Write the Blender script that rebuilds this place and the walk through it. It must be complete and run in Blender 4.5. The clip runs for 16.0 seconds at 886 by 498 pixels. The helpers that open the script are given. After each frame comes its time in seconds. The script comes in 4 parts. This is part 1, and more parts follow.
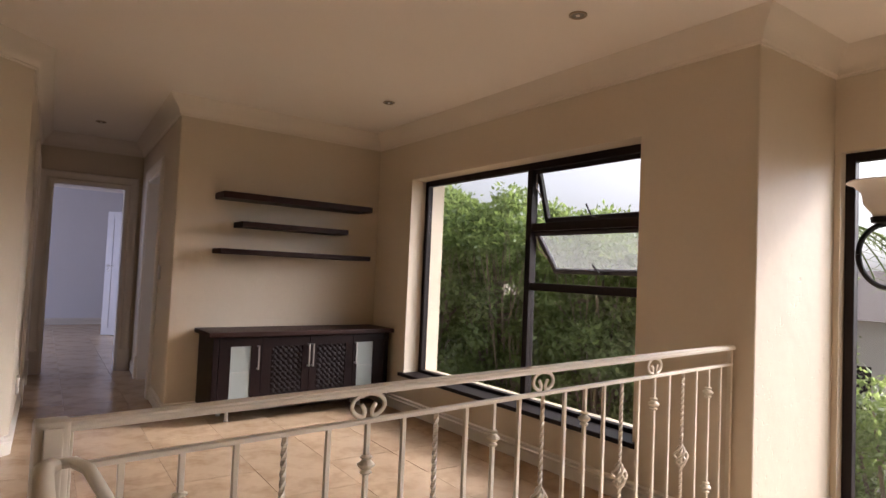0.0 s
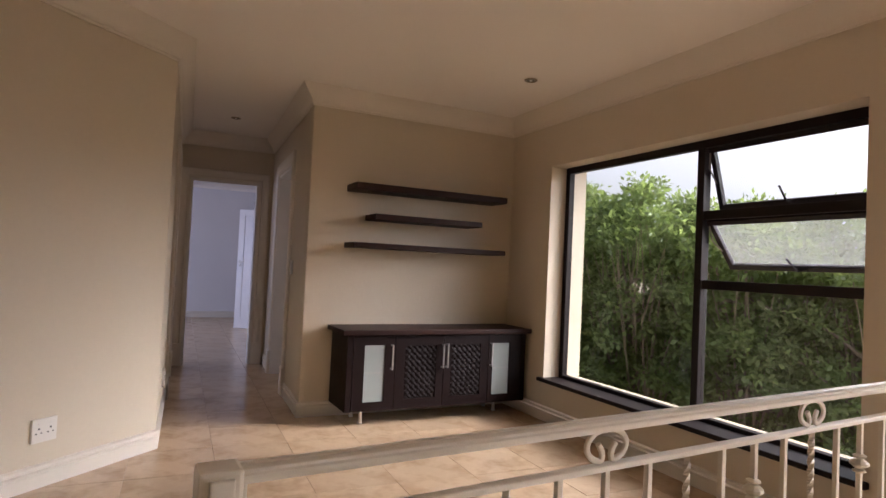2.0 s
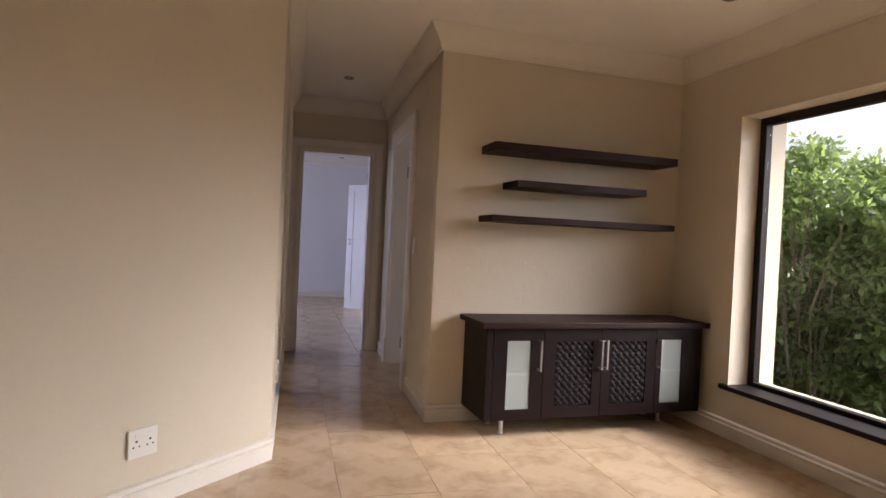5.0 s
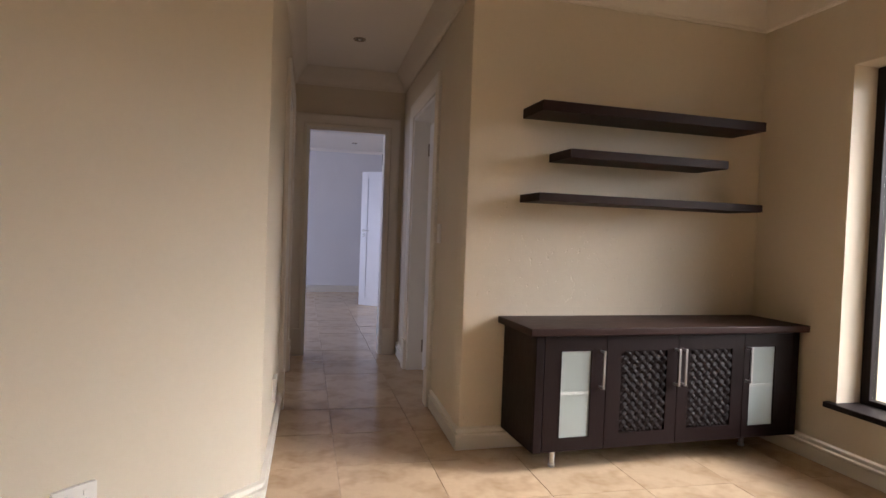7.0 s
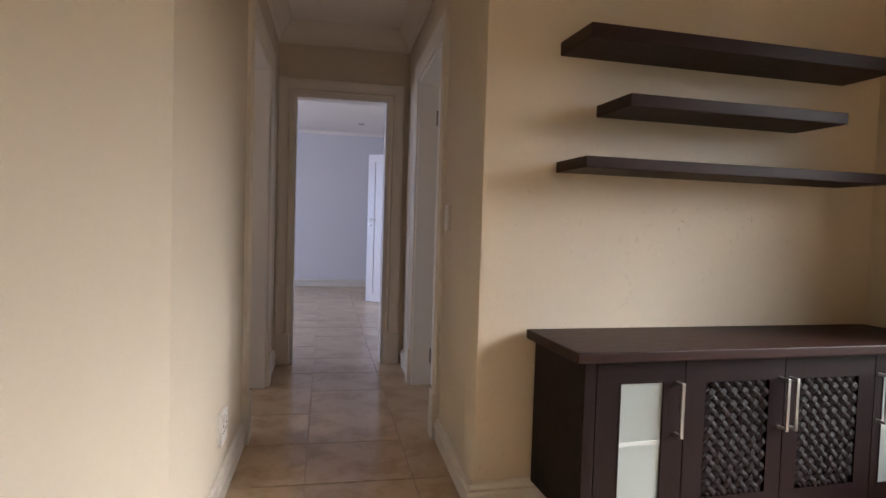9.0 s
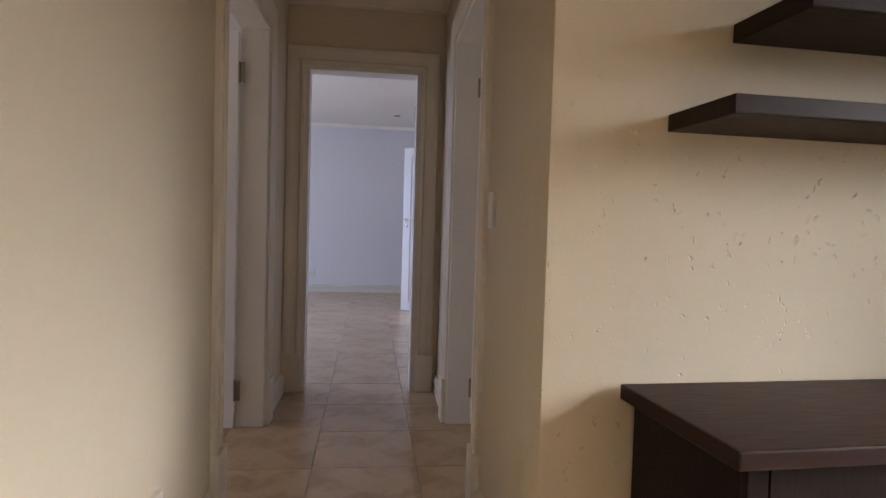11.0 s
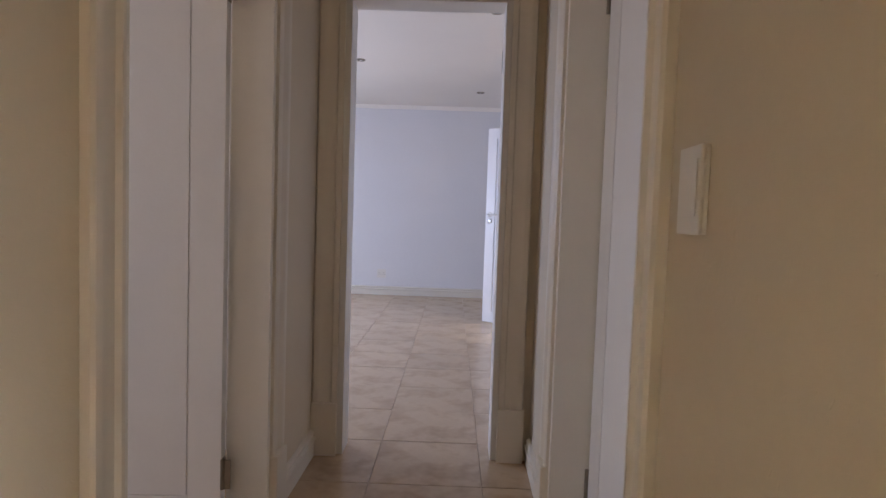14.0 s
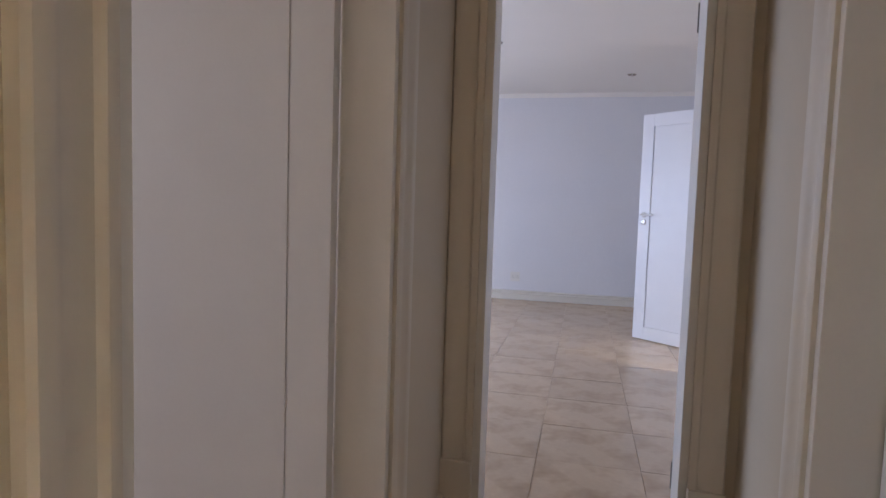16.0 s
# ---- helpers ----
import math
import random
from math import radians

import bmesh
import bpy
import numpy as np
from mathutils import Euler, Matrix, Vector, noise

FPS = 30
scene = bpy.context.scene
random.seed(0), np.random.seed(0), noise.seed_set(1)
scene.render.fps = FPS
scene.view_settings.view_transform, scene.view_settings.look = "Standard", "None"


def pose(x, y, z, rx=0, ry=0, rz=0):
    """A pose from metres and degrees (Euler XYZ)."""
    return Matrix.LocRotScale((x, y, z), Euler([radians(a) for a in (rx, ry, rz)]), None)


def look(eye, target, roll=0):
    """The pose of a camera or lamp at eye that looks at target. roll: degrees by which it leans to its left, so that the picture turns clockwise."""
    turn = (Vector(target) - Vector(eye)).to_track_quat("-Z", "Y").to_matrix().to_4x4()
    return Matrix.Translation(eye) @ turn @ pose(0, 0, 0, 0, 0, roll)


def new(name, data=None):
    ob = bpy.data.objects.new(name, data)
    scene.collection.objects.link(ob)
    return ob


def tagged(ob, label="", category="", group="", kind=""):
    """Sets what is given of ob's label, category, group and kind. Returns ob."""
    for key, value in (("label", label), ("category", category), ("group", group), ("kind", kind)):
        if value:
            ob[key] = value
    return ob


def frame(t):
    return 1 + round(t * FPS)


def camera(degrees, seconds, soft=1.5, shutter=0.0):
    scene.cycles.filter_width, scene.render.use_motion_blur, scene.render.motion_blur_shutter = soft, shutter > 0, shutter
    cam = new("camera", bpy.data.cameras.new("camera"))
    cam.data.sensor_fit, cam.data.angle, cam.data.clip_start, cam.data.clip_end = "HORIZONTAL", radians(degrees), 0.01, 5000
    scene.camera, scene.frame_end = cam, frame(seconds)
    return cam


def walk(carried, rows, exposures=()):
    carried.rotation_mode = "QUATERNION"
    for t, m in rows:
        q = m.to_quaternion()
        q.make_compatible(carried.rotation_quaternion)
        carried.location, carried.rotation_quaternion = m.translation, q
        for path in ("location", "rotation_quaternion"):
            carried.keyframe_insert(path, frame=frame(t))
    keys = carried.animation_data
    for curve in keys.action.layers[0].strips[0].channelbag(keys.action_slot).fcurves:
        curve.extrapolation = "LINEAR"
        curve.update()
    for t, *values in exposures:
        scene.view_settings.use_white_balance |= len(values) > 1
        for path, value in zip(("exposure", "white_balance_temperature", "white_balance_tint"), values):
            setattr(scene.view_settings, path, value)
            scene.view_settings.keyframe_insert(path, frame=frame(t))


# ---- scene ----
cam = camera(73.7, 16.0)
PATH = [
    (0, (0.107, -0.054, 1.221), (1.227, 1.601, 1.306), 2.5),
    (0.5, (0.132, 0.055, 1.24), (1.153, 1.773, 1.31), 2.5),
    (1, (0.138, 0.176, 1.211), (1.072, 1.943, 1.284), 2.7),
    (1.5, (0.115, 0.297, 1.201), (0.969, 2.104, 1.266), 2.7),
    (2, (0.079, 0.434, 1.194), (0.889, 2.261, 1.254), 2.7),
    (2.5, (0.042, 0.545, 1.193), (0.834, 2.381, 1.238), 2.7),
    (3, (0.037, 0.691, 1.188), (0.781, 2.547, 1.218), 2.6),
    (3.5, (0.048, 0.853, 1.179), (0.725, 2.735, 1.201), 2.5),
    (4, (0.045, 0.982, 1.18), (0.634, 2.893, 1.188), 2.6),
    (4.2, (0.042, 1.044, 1.186), (0.603, 2.964, 1.184), 2.8),
    (6.5, (0.116, 1.834, 1.142), (0.583, 3.779, 1.098), 2.2),
    (7, (0.146, 2.032, 1.134), (0.603, 3.979, 1.079), 2.1),
    (7.5, (0.203, 2.214, 1.108), (0.654, 4.161, 1.035), 2.0),
    (8, (0.294, 2.415, 1.101), (0.728, 4.366, 1.018), 1.8),
    (8.5, (0.348, 2.618, 1.088), (0.766, 4.572, 1.003), 1.8),
    (9, (0.382, 2.849, 1.1), (0.779, 4.808, 1.014), 1.8),
    (9.2, (0.402, 2.946, 1.09), (0.793, 4.906, 1.009), 1.7),
    (11.5, (0.586, 3.857, 1.071), (0.791, 5.845, 0.987), 1.8),
    (12, (0.625, 4.065, 1.086), (0.784, 6.056, 0.997), 1.9),
    (12.5, (0.661, 4.255, 1.084), (0.749, 6.251, 0.993), 2.0),
    (13, (0.667, 4.471, 1.079), (0.701, 6.468, 0.986), 1.9),
    (13.5, (0.644, 4.659, 1.083), (0.644, 6.656, 0.986), 2.0),
    (14, (0.636, 4.818, 1.08), (0.602, 6.815, 0.972), 1.9),
    (14.5, (0.624, 5.0, 1.086), (0.519, 6.994, 0.973), 2.1),
    (15, (0.61, 5.118, 1.103), (0.389, 7.102, 0.974), 2.0),
    (15.5, (0.537, 5.292, 1.129), (0.203, 7.259, 0.99), 1.9),
    (16, (0.49, 5.389, 1.133), (0.03, 7.33, 0.991), 1.8),
]
EXPOSURES = [(0.0, 0.24, 6200, 22), (1.2, 0.36, 6150, 22), (2.5, 0.26, 6100, 21), (4.2, 0.40, 6130, 20), (8.0, 0.62, 6060, 15), (9.2, 0.70, 6020, 14), (12.0, 0.66, 6120, 12), (13.2, 0.84, 6150, 12), (14.5, 1.08, 6220, 13), (16.0, 0.98, 6020, 11)]
walk(cam, [(t, look(eye, target, roll)) for t, eye, target, roll in PATH], EXPOSURES)

# ---------- world and large lights ----------
world = bpy.data.worlds.new("sky")
scene.world = world
world.use_nodes = True
wt = world.node_tree
sky = wt.nodes.new("ShaderNodeTexSky")
sky.sky_type = 'NISHITA'
sky.sun_disc = False
sky.sun_elevation = radians(31.7)
sky.sun_rotation = radians(113.8)
sky.dust_density = 7.0
sky.air_density = 0.7
sky.ozone_density = 0.5
haze = wt.nodes.new("ShaderNodeHueSaturation")
haze.inputs["Saturation"].default_value = 0.15
haze.inputs["Value"].default_value = 2.2
wt.links.new(sky.outputs[0], haze.inputs["Color"])
wt.links.new(haze.outputs[0], wt.nodes["Background"].inputs[0])
wt.nodes["Background"].inputs[1].default_value = 0.15

sun_data = bpy.data.lights.new("sun", 'SUN')
sun_data.energy, sun_data.angle, sun_data.color = 1.95, radians(8), (1.0, 0.94, 0.83)
sun = new("sun", sun_data)
sun.matrix_world = look((17, -7.5, 11.5), (0, 0, 0))


def window_light(name, place, aim, w, h, watts, colour):
    data = bpy.data.lights.new(name, 'AREA')
    data.shape, data.size, data.size_y, data.energy, data.color = 'RECTANGLE', w, h, watts, colour
    ob = new(name, data)
    ob.matrix_world = look(place, aim)
    return ob


window_light("bedroom_window_light", (-2.64, 9.9, 1.15), (0, 10.2, 1.0), 2.8, 1.3, 38.0, (0.58, 0.69, 1.0))
window_light("west_room_window_light", (-3.04, 6.0, 1.5), (0, 6.2, 1.0), 1.5, 1.1, 10.0, (0.98, 0.92, 0.97))
# No window is known in the east room; this lamp is added fill.
window_light("east_room_fill_light", (2.92, 6.3, 1.5), (1.0, 6.5, 1.0), 1.2, 1.1, 5.2, (1.0, 0.93, 0.80))

# ---------- materials ----------
def material(name, colour, rough=0.6, metal=0.0, vary=0.08, scale=6.0, fine=90.0, bump=0.1, bump_scale=60.0,
             coat=0.0, island=0.0, objvary=0.0, transmit=0.0, spec=0.5, stain=None):
    m = bpy.data.materials.new(name)
    m.use_nodes = True
    nt = m.node_tree
    n, l = nt.nodes, nt.links
    b = n["Principled BSDF"]
    b.inputs["Roughness"].default_value, b.inputs["Metallic"].default_value = rough, metal
    b.inputs["Coat Weight"].default_value = coat
    b.inputs["Specular IOR Level"].default_value = spec
    b.inputs["Transmission Weight"].default_value = transmit
    tc = n.new("ShaderNodeTexCoord")
    big, small = n.new("ShaderNodeTexNoise"), n.new("ShaderNodeTexNoise")
    big.inputs["Scale"].default_value, small.inputs["Scale"].default_value = scale, fine
    big.inputs["Detail"].default_value = 5
    for t in (big, small):
        l.new(tc.outputs["Object"], t.inputs["Vector"])
    add = n.new("ShaderNodeMath")
    add.operation = 'ADD'
    l.new(big.outputs["Fac"], add.inputs[0])
    half = n.new("ShaderNodeMath")
    half.operation = 'MULTIPLY'
    half.inputs[1].default_value = 0.5
    l.new(small.outputs["Fac"], half.inputs[0])
    l.new(half.outputs[0], add.inputs[1])
    rng = n.new("ShaderNodeMapRange")
    rng.inputs[1].default_value, rng.inputs[2].default_value = 0.35, 1.15
    rng.inputs[3].default_value, rng.inputs[4].default_value = 1 - vary, 1 + vary
    l.new(add.outputs[0], rng.inputs[0])
    fac = rng.outputs[0]
    if objvary or island:
        src = n.new("ShaderNodeObjectInfo").outputs["Random"] if objvary else n.new("ShaderNodeNewGeometry").outputs["Random Per Island"]
        r2 = n.new("ShaderNodeMapRange")
        k = objvary or island
        r2.inputs[3].default_value, r2.inputs[4].default_value = 1 - k, 1 + k
        l.new(src, r2.inputs[0])
        mul = n.new("ShaderNodeMath")
        mul.operation = 'MULTIPLY'
        l.new(fac, mul.inputs[0])
        l.new(r2.outputs[0], mul.inputs[1])
        fac = mul.outputs[0]
    sc = n.new("ShaderNodeVectorMath")
    sc.operation = 'SCALE'
    sc.inputs[0].default_value = colour
    l.new(fac, sc.inputs["Scale"])
    out = sc.outputs[0]
    if stain:
        s_col, s_scale, s_lo, s_hi, s_amt = stain
        st = n.new("ShaderNodeTexNoise")
        st.inputs["Scale"].default_value, st.inputs["Detail"].default_value = s_scale, 3
        st.inputs["Roughness"].default_value = 0.65
        geo = n.new("ShaderNodeNewGeometry")
        l.new(tc.outputs["Object"] if s_scale > 4 else geo.outputs["Position"], st.inputs["Vector"])
        r3 = n.new("ShaderNodeMapRange")
        r3.inputs[1].default_value, r3.inputs[2].default_value = s_lo, s_hi
        r3.inputs[4].default_value = s_amt
        l.new(st.outputs["Fac"], r3.inputs[0])
        mix = n.new("ShaderNodeMix")
        mix.data_type = 'RGBA'
        mix.inputs["B"].default_value = (*s_col, 1)
        l.new(r3.outputs[0], mix.inputs["Factor"])
        l.new(out, mix.inputs["A"])
        out = mix.outputs["Result"]
    l.new(out, b.inputs["Base Color"])
    if bump:
        bt = n.new("ShaderNodeTexNoise")
        bt.inputs["Scale"].default_value, bt.inputs["Detail"].default_value = bump_scale, 4
        l.new(tc.outputs["Object"], bt.inputs["Vector"])
        bp = n.new("ShaderNodeBump")
        bp.inputs["Strength"].default_value, bp.inputs["Distance"].default_value = bump, 0.01
        l.new(bt.outputs["Fac"], bp.inputs["Height"])
        l.new(bp.outputs[0], b.inputs["Normal"])
    return m


def wall_paint(name, colour, pits=1.0):
    """Painted plaster: trowel waves, grain, small pits and scratches."""
    m = material(name, colour, rough=0.62, vary=0.035, scale=1.6, fine=35.0, bump=0.0)
    n, l = m.node_tree.nodes, m.node_tree.links
    b = n["Principled BSDF"]
    geo = n.new("ShaderNodeNewGeometry")
    wave, grain, holes, where = (n.new("ShaderNodeTexNoise") for _ in range(4))
    for t, s in ((wave, 4.0), (grain, 120.0), (where, 2.2)):
        t.inputs["Scale"].default_value = s
        l.new(geo.outputs["Position"], t.inputs["Vector"])
    vor = n.new("ShaderNodeTexVoronoi")
    vor.inputs["Scale"].default_value = 38.0
    warp = n.new("ShaderNodeVectorMath")
    warp.operation = 'MULTIPLY'
    warp.inputs[1].default_value = (1.0, 1.0, 0.45)
    holes.inputs["Scale"].default_value = 30.0
    l.new(geo.outputs["Position"], holes.inputs["Vector"])
    mixv = n.new("ShaderNodeMix")
    mixv.data_type = 'VECTOR'
    mixv.inputs["Factor"].default_value = 0.06
    l.new(geo.outputs["Position"], warp.inputs[0])
    l.new(warp.outputs[0], mixv.inputs["A"])
    l.new(holes.outputs["Color"], mixv.inputs["B"])
    l.new(mixv.outputs["Result"], vor.inputs["Vector"])
    pit = n.new("ShaderNodeMapRange")
    pit.inputs[1].default_value, pit.inputs[2].default_value = 0.06, 0.17
    pit.inputs[3].default_value, pit.inputs[4].default_value = -1.0, 0.0
    l.new(vor.outputs["Distance"], pit.inputs[0])
    gate = n.new("ShaderNodeMapRange")
    gate.inputs[1].default_value, gate.inputs[2].default_value = 0.37, 0.47
    gate.inputs[4].default_value = pits
    l.new(where.outputs["Fac"], gate.inputs[0])
    axes, low = n.new("ShaderNodeSeparateXYZ"), n.new("ShaderNodeMapRange")
    l.new(geo.outputs["Position"], axes.inputs[0])
    l.new(axes.outputs["Z"], low.inputs[0])
    low.inputs[1].default_value, low.inputs[2].default_value = 1.5, 1.15
    both = n.new("ShaderNodeMath")
    both.operation = 'MULTIPLY'
    l.new(gate.outputs[0], both.inputs[0])
    l.new(low.outputs[0], both.inputs[1])
    pg = n.new("ShaderNodeMath")
    pg.operation = 'MULTIPLY'
    l.new(pit.outputs[0], pg.inputs[0])
    l.new(both.outputs[0], pg.inputs[1])
    sum1 = n.new("ShaderNodeMath")
    sum1.operation = 'MULTIPLY_ADD'
    sum1.inputs[1].default_value = 0.9
    l.new(wave.outputs["Fac"], sum1.inputs[0])
    l.new(pg.outputs[0], sum1.inputs[2])
    sum2 = n.new("ShaderNodeMath")
    sum2.operation = 'MULTIPLY_ADD'
    sum2.inputs[1].default_value = 0.05
    l.new(grain.outputs["Fac"], sum2.inputs[0])
    l.new(sum1.outputs[0], sum2.inputs[2])
    bp = n.new("ShaderNodeBump")
    bp.inputs["Strength"].default_value, bp.inputs["Distance"].default_value = 0.85, 0.009
    l.new(sum2.outputs[0], bp.inputs["Height"])
    l.new(bp.outputs[0], b.inputs["Normal"])
    return m


def wood_stain(name, colour, along=(1, 8, 8), rough=0.38):
    m = material(name, colour, rough=rough, vary=0.15, scale=5, fine=80, bump=0.0, coat=0.0, spec=0.14)
    n, l = m.node_tree.nodes, m.node_tree.links
    tc = n.new("ShaderNodeTexCoord")
    mp = n.new("ShaderNodeMapping")
    mp.inputs["Scale"].default_value = along
    g = n.new("ShaderNodeTexNoise")
    g.inputs["Scale"].default_value, g.inputs["Detail"].default_value = 14, 8
    l.new(tc.outputs["Object"], mp.inputs["Vector"])
    l.new(mp.outputs[0], g.inputs["Vector"])
    bp = n.new("ShaderNodeBump")
    bp.inputs["Strength"].default_value, bp.inputs["Distance"].default_value = 0.15, 0.004
    l.new(g.outputs["Fac"], bp.inputs["Height"])
    b = n["Principled BSDF"]
    l.new(bp.outputs[0], b.inputs["Normal"])
    rr = n.new("ShaderNodeMapRange")
    rr.inputs[3].default_value, rr.inputs[4].default_value = rough - 0.08, rough + 0.14
    l.new(g.outputs["Fac"], rr.inputs[0])
    l.new(rr.outputs[0], b.inputs["Roughness"])
    return m


WALL = wall_paint("beige_wall_paint", (0.615, 0.53, 0.405), 0.05)
WALL_PITTED = wall_paint("pitted_beige_wall_paint", (0.615, 0.53, 0.405), 0.55)
WALL_PALE = wall_paint("pale_wall_paint", (0.70, 0.68, 0.68), 0.3)
CEIL = material("ceiling_paint", (0.83, 0.77, 0.69), rough=0.8, vary=0.03, scale=1.2, bump=0.05, bump_scale=200)
CORNICE = material("cornice_paint", (0.74, 0.67, 0.57), rough=0.7, vary=0.03, scale=1.2, bump=0.05, bump_scale=120)
TRIM = material("cream_trim_paint", (0.70, 0.64, 0.55), rough=0.42, vary=0.03, bump=0.04, bump_scale=40)
# Trim paint made paler and greyer for the daylight falling on the linings.
LINING = material("lit_lining_paint", (0.74, 0.71, 0.66), rough=0.4, vary=0.03, bump=0.04, bump_scale=40)
DOORW = material("white_door_paint", (0.76, 0.75, 0.76), rough=0.38, vary=0.03, bump=0.05, bump_scale=50)
TILE = material("travertine_tile", (0.54, 0.395, 0.255), rough=0.24, vary=0.09, scale=7, fine=60, bump=0.03, bump_scale=30, objvary=0.05,
                stain=((0.33, 0.215, 0.12), 4.2, 0.47, 0.70, 0.75))
GROUT = material("grout", (0.42, 0.31, 0.20), rough=0.9, vary=0.1, bump=0.2)
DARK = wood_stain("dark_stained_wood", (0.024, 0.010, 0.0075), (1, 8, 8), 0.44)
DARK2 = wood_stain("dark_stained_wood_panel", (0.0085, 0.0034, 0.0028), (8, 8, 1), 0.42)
LATTICE = wood_stain("dark_woven_wood", (0.006, 0.0026, 0.0022), (6, 6, 6), 0.5)
FRAME = material("brown_window_paint", (0.014, 0.0085, 0.008), spec=0.2, rough=0.5, vary=0.12, bump=0.03)
STEEL = material("brushed_steel", (0.62, 0.60, 0.57), rough=0.28, metal=1.0, vary=0.05, bump=0.02)
BRASS = material("dull_hinge_metal", (0.28, 0.25, 0.21), rough=0.4, metal=1.0, vary=0.1, bump=0.03)
RAIL = material("cream_gloss_enamel", (0.66, 0.60, 0.49), rough=0.3, vary=0.05, bump=0.05, bump_scale=40)
FROST = material("frosted_glass", (0.34, 0.38, 0.355), rough=0.35, vary=0.03, bump=0.0, transmit=0.35)
FROST_EDGE = material("frosted_glass_edge", (0.46, 0.48, 0.45), rough=0.45, bump=0.0)
PLASTIC = material("white_plastic", (0.72, 0.68, 0.62), rough=0.35, vary=0.02, bump=0.0)
HOLE = material("dark_hole", (0.01, 0.01, 0.01), rough=0.8, bump=0.0)
LAMPRING = material("lamp_ring", (0.35, 0.28, 0.2), rough=0.3, metal=1.0, bump=0.0)
BULB = material("lamp_glass", (0.30, 0.28, 0.25), rough=0.15, bump=0.0)
IRON = material("black_iron", (0.012, 0.011, 0.011), rough=0.4, metal=0.6, bump=0.05)
SHADE = material("opal_glass", (0.75, 0.70, 0.64), rough=0.3, bump=0.0)
BARK = material("bark", (0.24, 0.19, 0.14), rough=0.9, vary=0.35, scale=12, bump=0.6, bump_scale=25)
GROUND = material("dry_ground", (0.24, 0.20, 0.14), rough=0.95, vary=0.3, scale=0.7, bump=0.5, bump_scale=8)
RENDERW = material("outdoor_render", (0.45, 0.43, 0.41), rough=0.85, vary=0.08, scale=2, bump=0.2)
ROOF = material("roof_tile", (0.16, 0.13, 0.12), rough=0.8, vary=0.15, bump=0.3)


def leaf_material(name, colour):
    m = material(name, colour, rough=0.42, vary=0.2, scale=1.5, fine=9, bump=0.0, island=0.68)
    n, l = m.node_tree.nodes, m.node_tree.links
    b = n["Principled BSDF"]
    tr = n.new("ShaderNodeBsdfTranslucent")
    tr.inputs["Color"].default_value = (colour[0] * 2.4, colour[1] * 2.2, colour[2] * 1.5, 1)
    mx = n.new("ShaderNodeMixShader")
    mx.inputs[0].default_value = 0.5
    l.new(b.outputs[0], mx.inputs[1])
    l.new(tr.outputs[0], mx.inputs[2])
    l.new(mx.outputs[0], n["Material Output"].inputs[0])
    return m


LEAF = leaf_material("green_leaves", (0.140, 0.195, 0.080))
# Leaf colour scaled down for the back trees, as shade between the front crowns.
LEAF2 = leaf_material("shaded_green_leaves", (0.09, 0.13, 0.05))
PALM = leaf_material("palm_leaves", (0.10, 0.14, 0.05))


def pane_glass():
    m = bpy.data.materials.new("window_glass")
    m.use_nodes = True
    n, l = m.node_tree.nodes, m.node_tree.links
    n.remove(n["Principled BSDF"])
    tr, gl, lw, mx = n.new("ShaderNodeBsdfTransparent"), n.new("ShaderNodeBsdfGlossy"), n.new("ShaderNodeLayerWeight"), n.new("ShaderNodeMixShader")
    tr.inputs[0].default_value = (0.93, 0.95, 0.94, 1)
    gl.inputs["Roughness"].default_value = 0.02
    p = n.new("ShaderNodeMath")
    p.operation = 'POWER'
    p.inputs[1].default_value = 4.0
    k = n.new("ShaderNodeMath")
    k.operation = 'MULTIPLY_ADD'
    k.inputs[1].default_value, k.inputs[2].default_value = 0.5, 0.03
    l.new(lw.outputs["Facing"], p.inputs[0])
    l.new(p.outputs[0], k.inputs[0])
    l.new(k.outputs[0], mx.inputs[0])
    l.new(tr.outputs[0], mx.inputs[1])
    l.new(gl.outputs[0], mx.inputs[2])
    l.new(mx.outputs[0], n["Material Output"].inputs[0])
    return m


GLASS = pane_glass()


def dusty_glass():
    """Sun-struck dusty pane: mostly clear, with a thin milky film."""
    m = pane_glass()
    m.name = "dusty_window_glass"
    n, l = m.node_tree.nodes, m.node_tree.links
    film, mx = n.new("ShaderNodeBsdfTranslucent"), n.new("ShaderNodeMixShader")
    film.inputs[0].default_value = (0.8, 0.8, 0.78, 1)
    nz = n.new("ShaderNodeTexNoise")
    nz.inputs["Scale"].default_value = 5.0
    rg = n.new("ShaderNodeMapRange")
    rg.inputs[3].default_value, rg.inputs[4].default_value = 0.03, 0.10
    l.new(nz.outputs["Fac"], rg.inputs[0])
    l.new(rg.outputs[0], mx.inputs[0])
    src = n["Material Output"].inputs[0].links[0].from_socket
    l.new(src, mx.inputs[1])
    l.new(film.outputs[0], mx.inputs[2])
    l.new(mx.outputs[0], n["Material Output"].inputs[0])
    return m


DUSTY = dusty_glass()


# ---------- building helpers ----------
def box(bm, x0, x1, y0, y1, z0, z1, bevel=0.0):
    vs = [bm.verts.new((x, y, z)) for z in (z0, z1) for y in (y0, y1) for x in (x0, x1)]
    fs = [bm.faces.new([vs[i] for i in f]) for f in ((0, 2, 3, 1), (4, 5, 7, 6), (0, 1, 5, 4), (2, 6, 7, 3), (0, 4, 6, 2), (1, 3, 7, 5))]
    if bevel:
        es = list({e for f in fs for e in f.edges})
        bmesh.ops.bevel(bm, geom=es, offset=bevel, segments=2, affect='EDGES', profile=0.6)
    return bm


def boxes(*args, bevel=0.0):
    bm = bmesh.new()
    for a in args:
        box(bm, *a, bevel=bevel)
    return bm


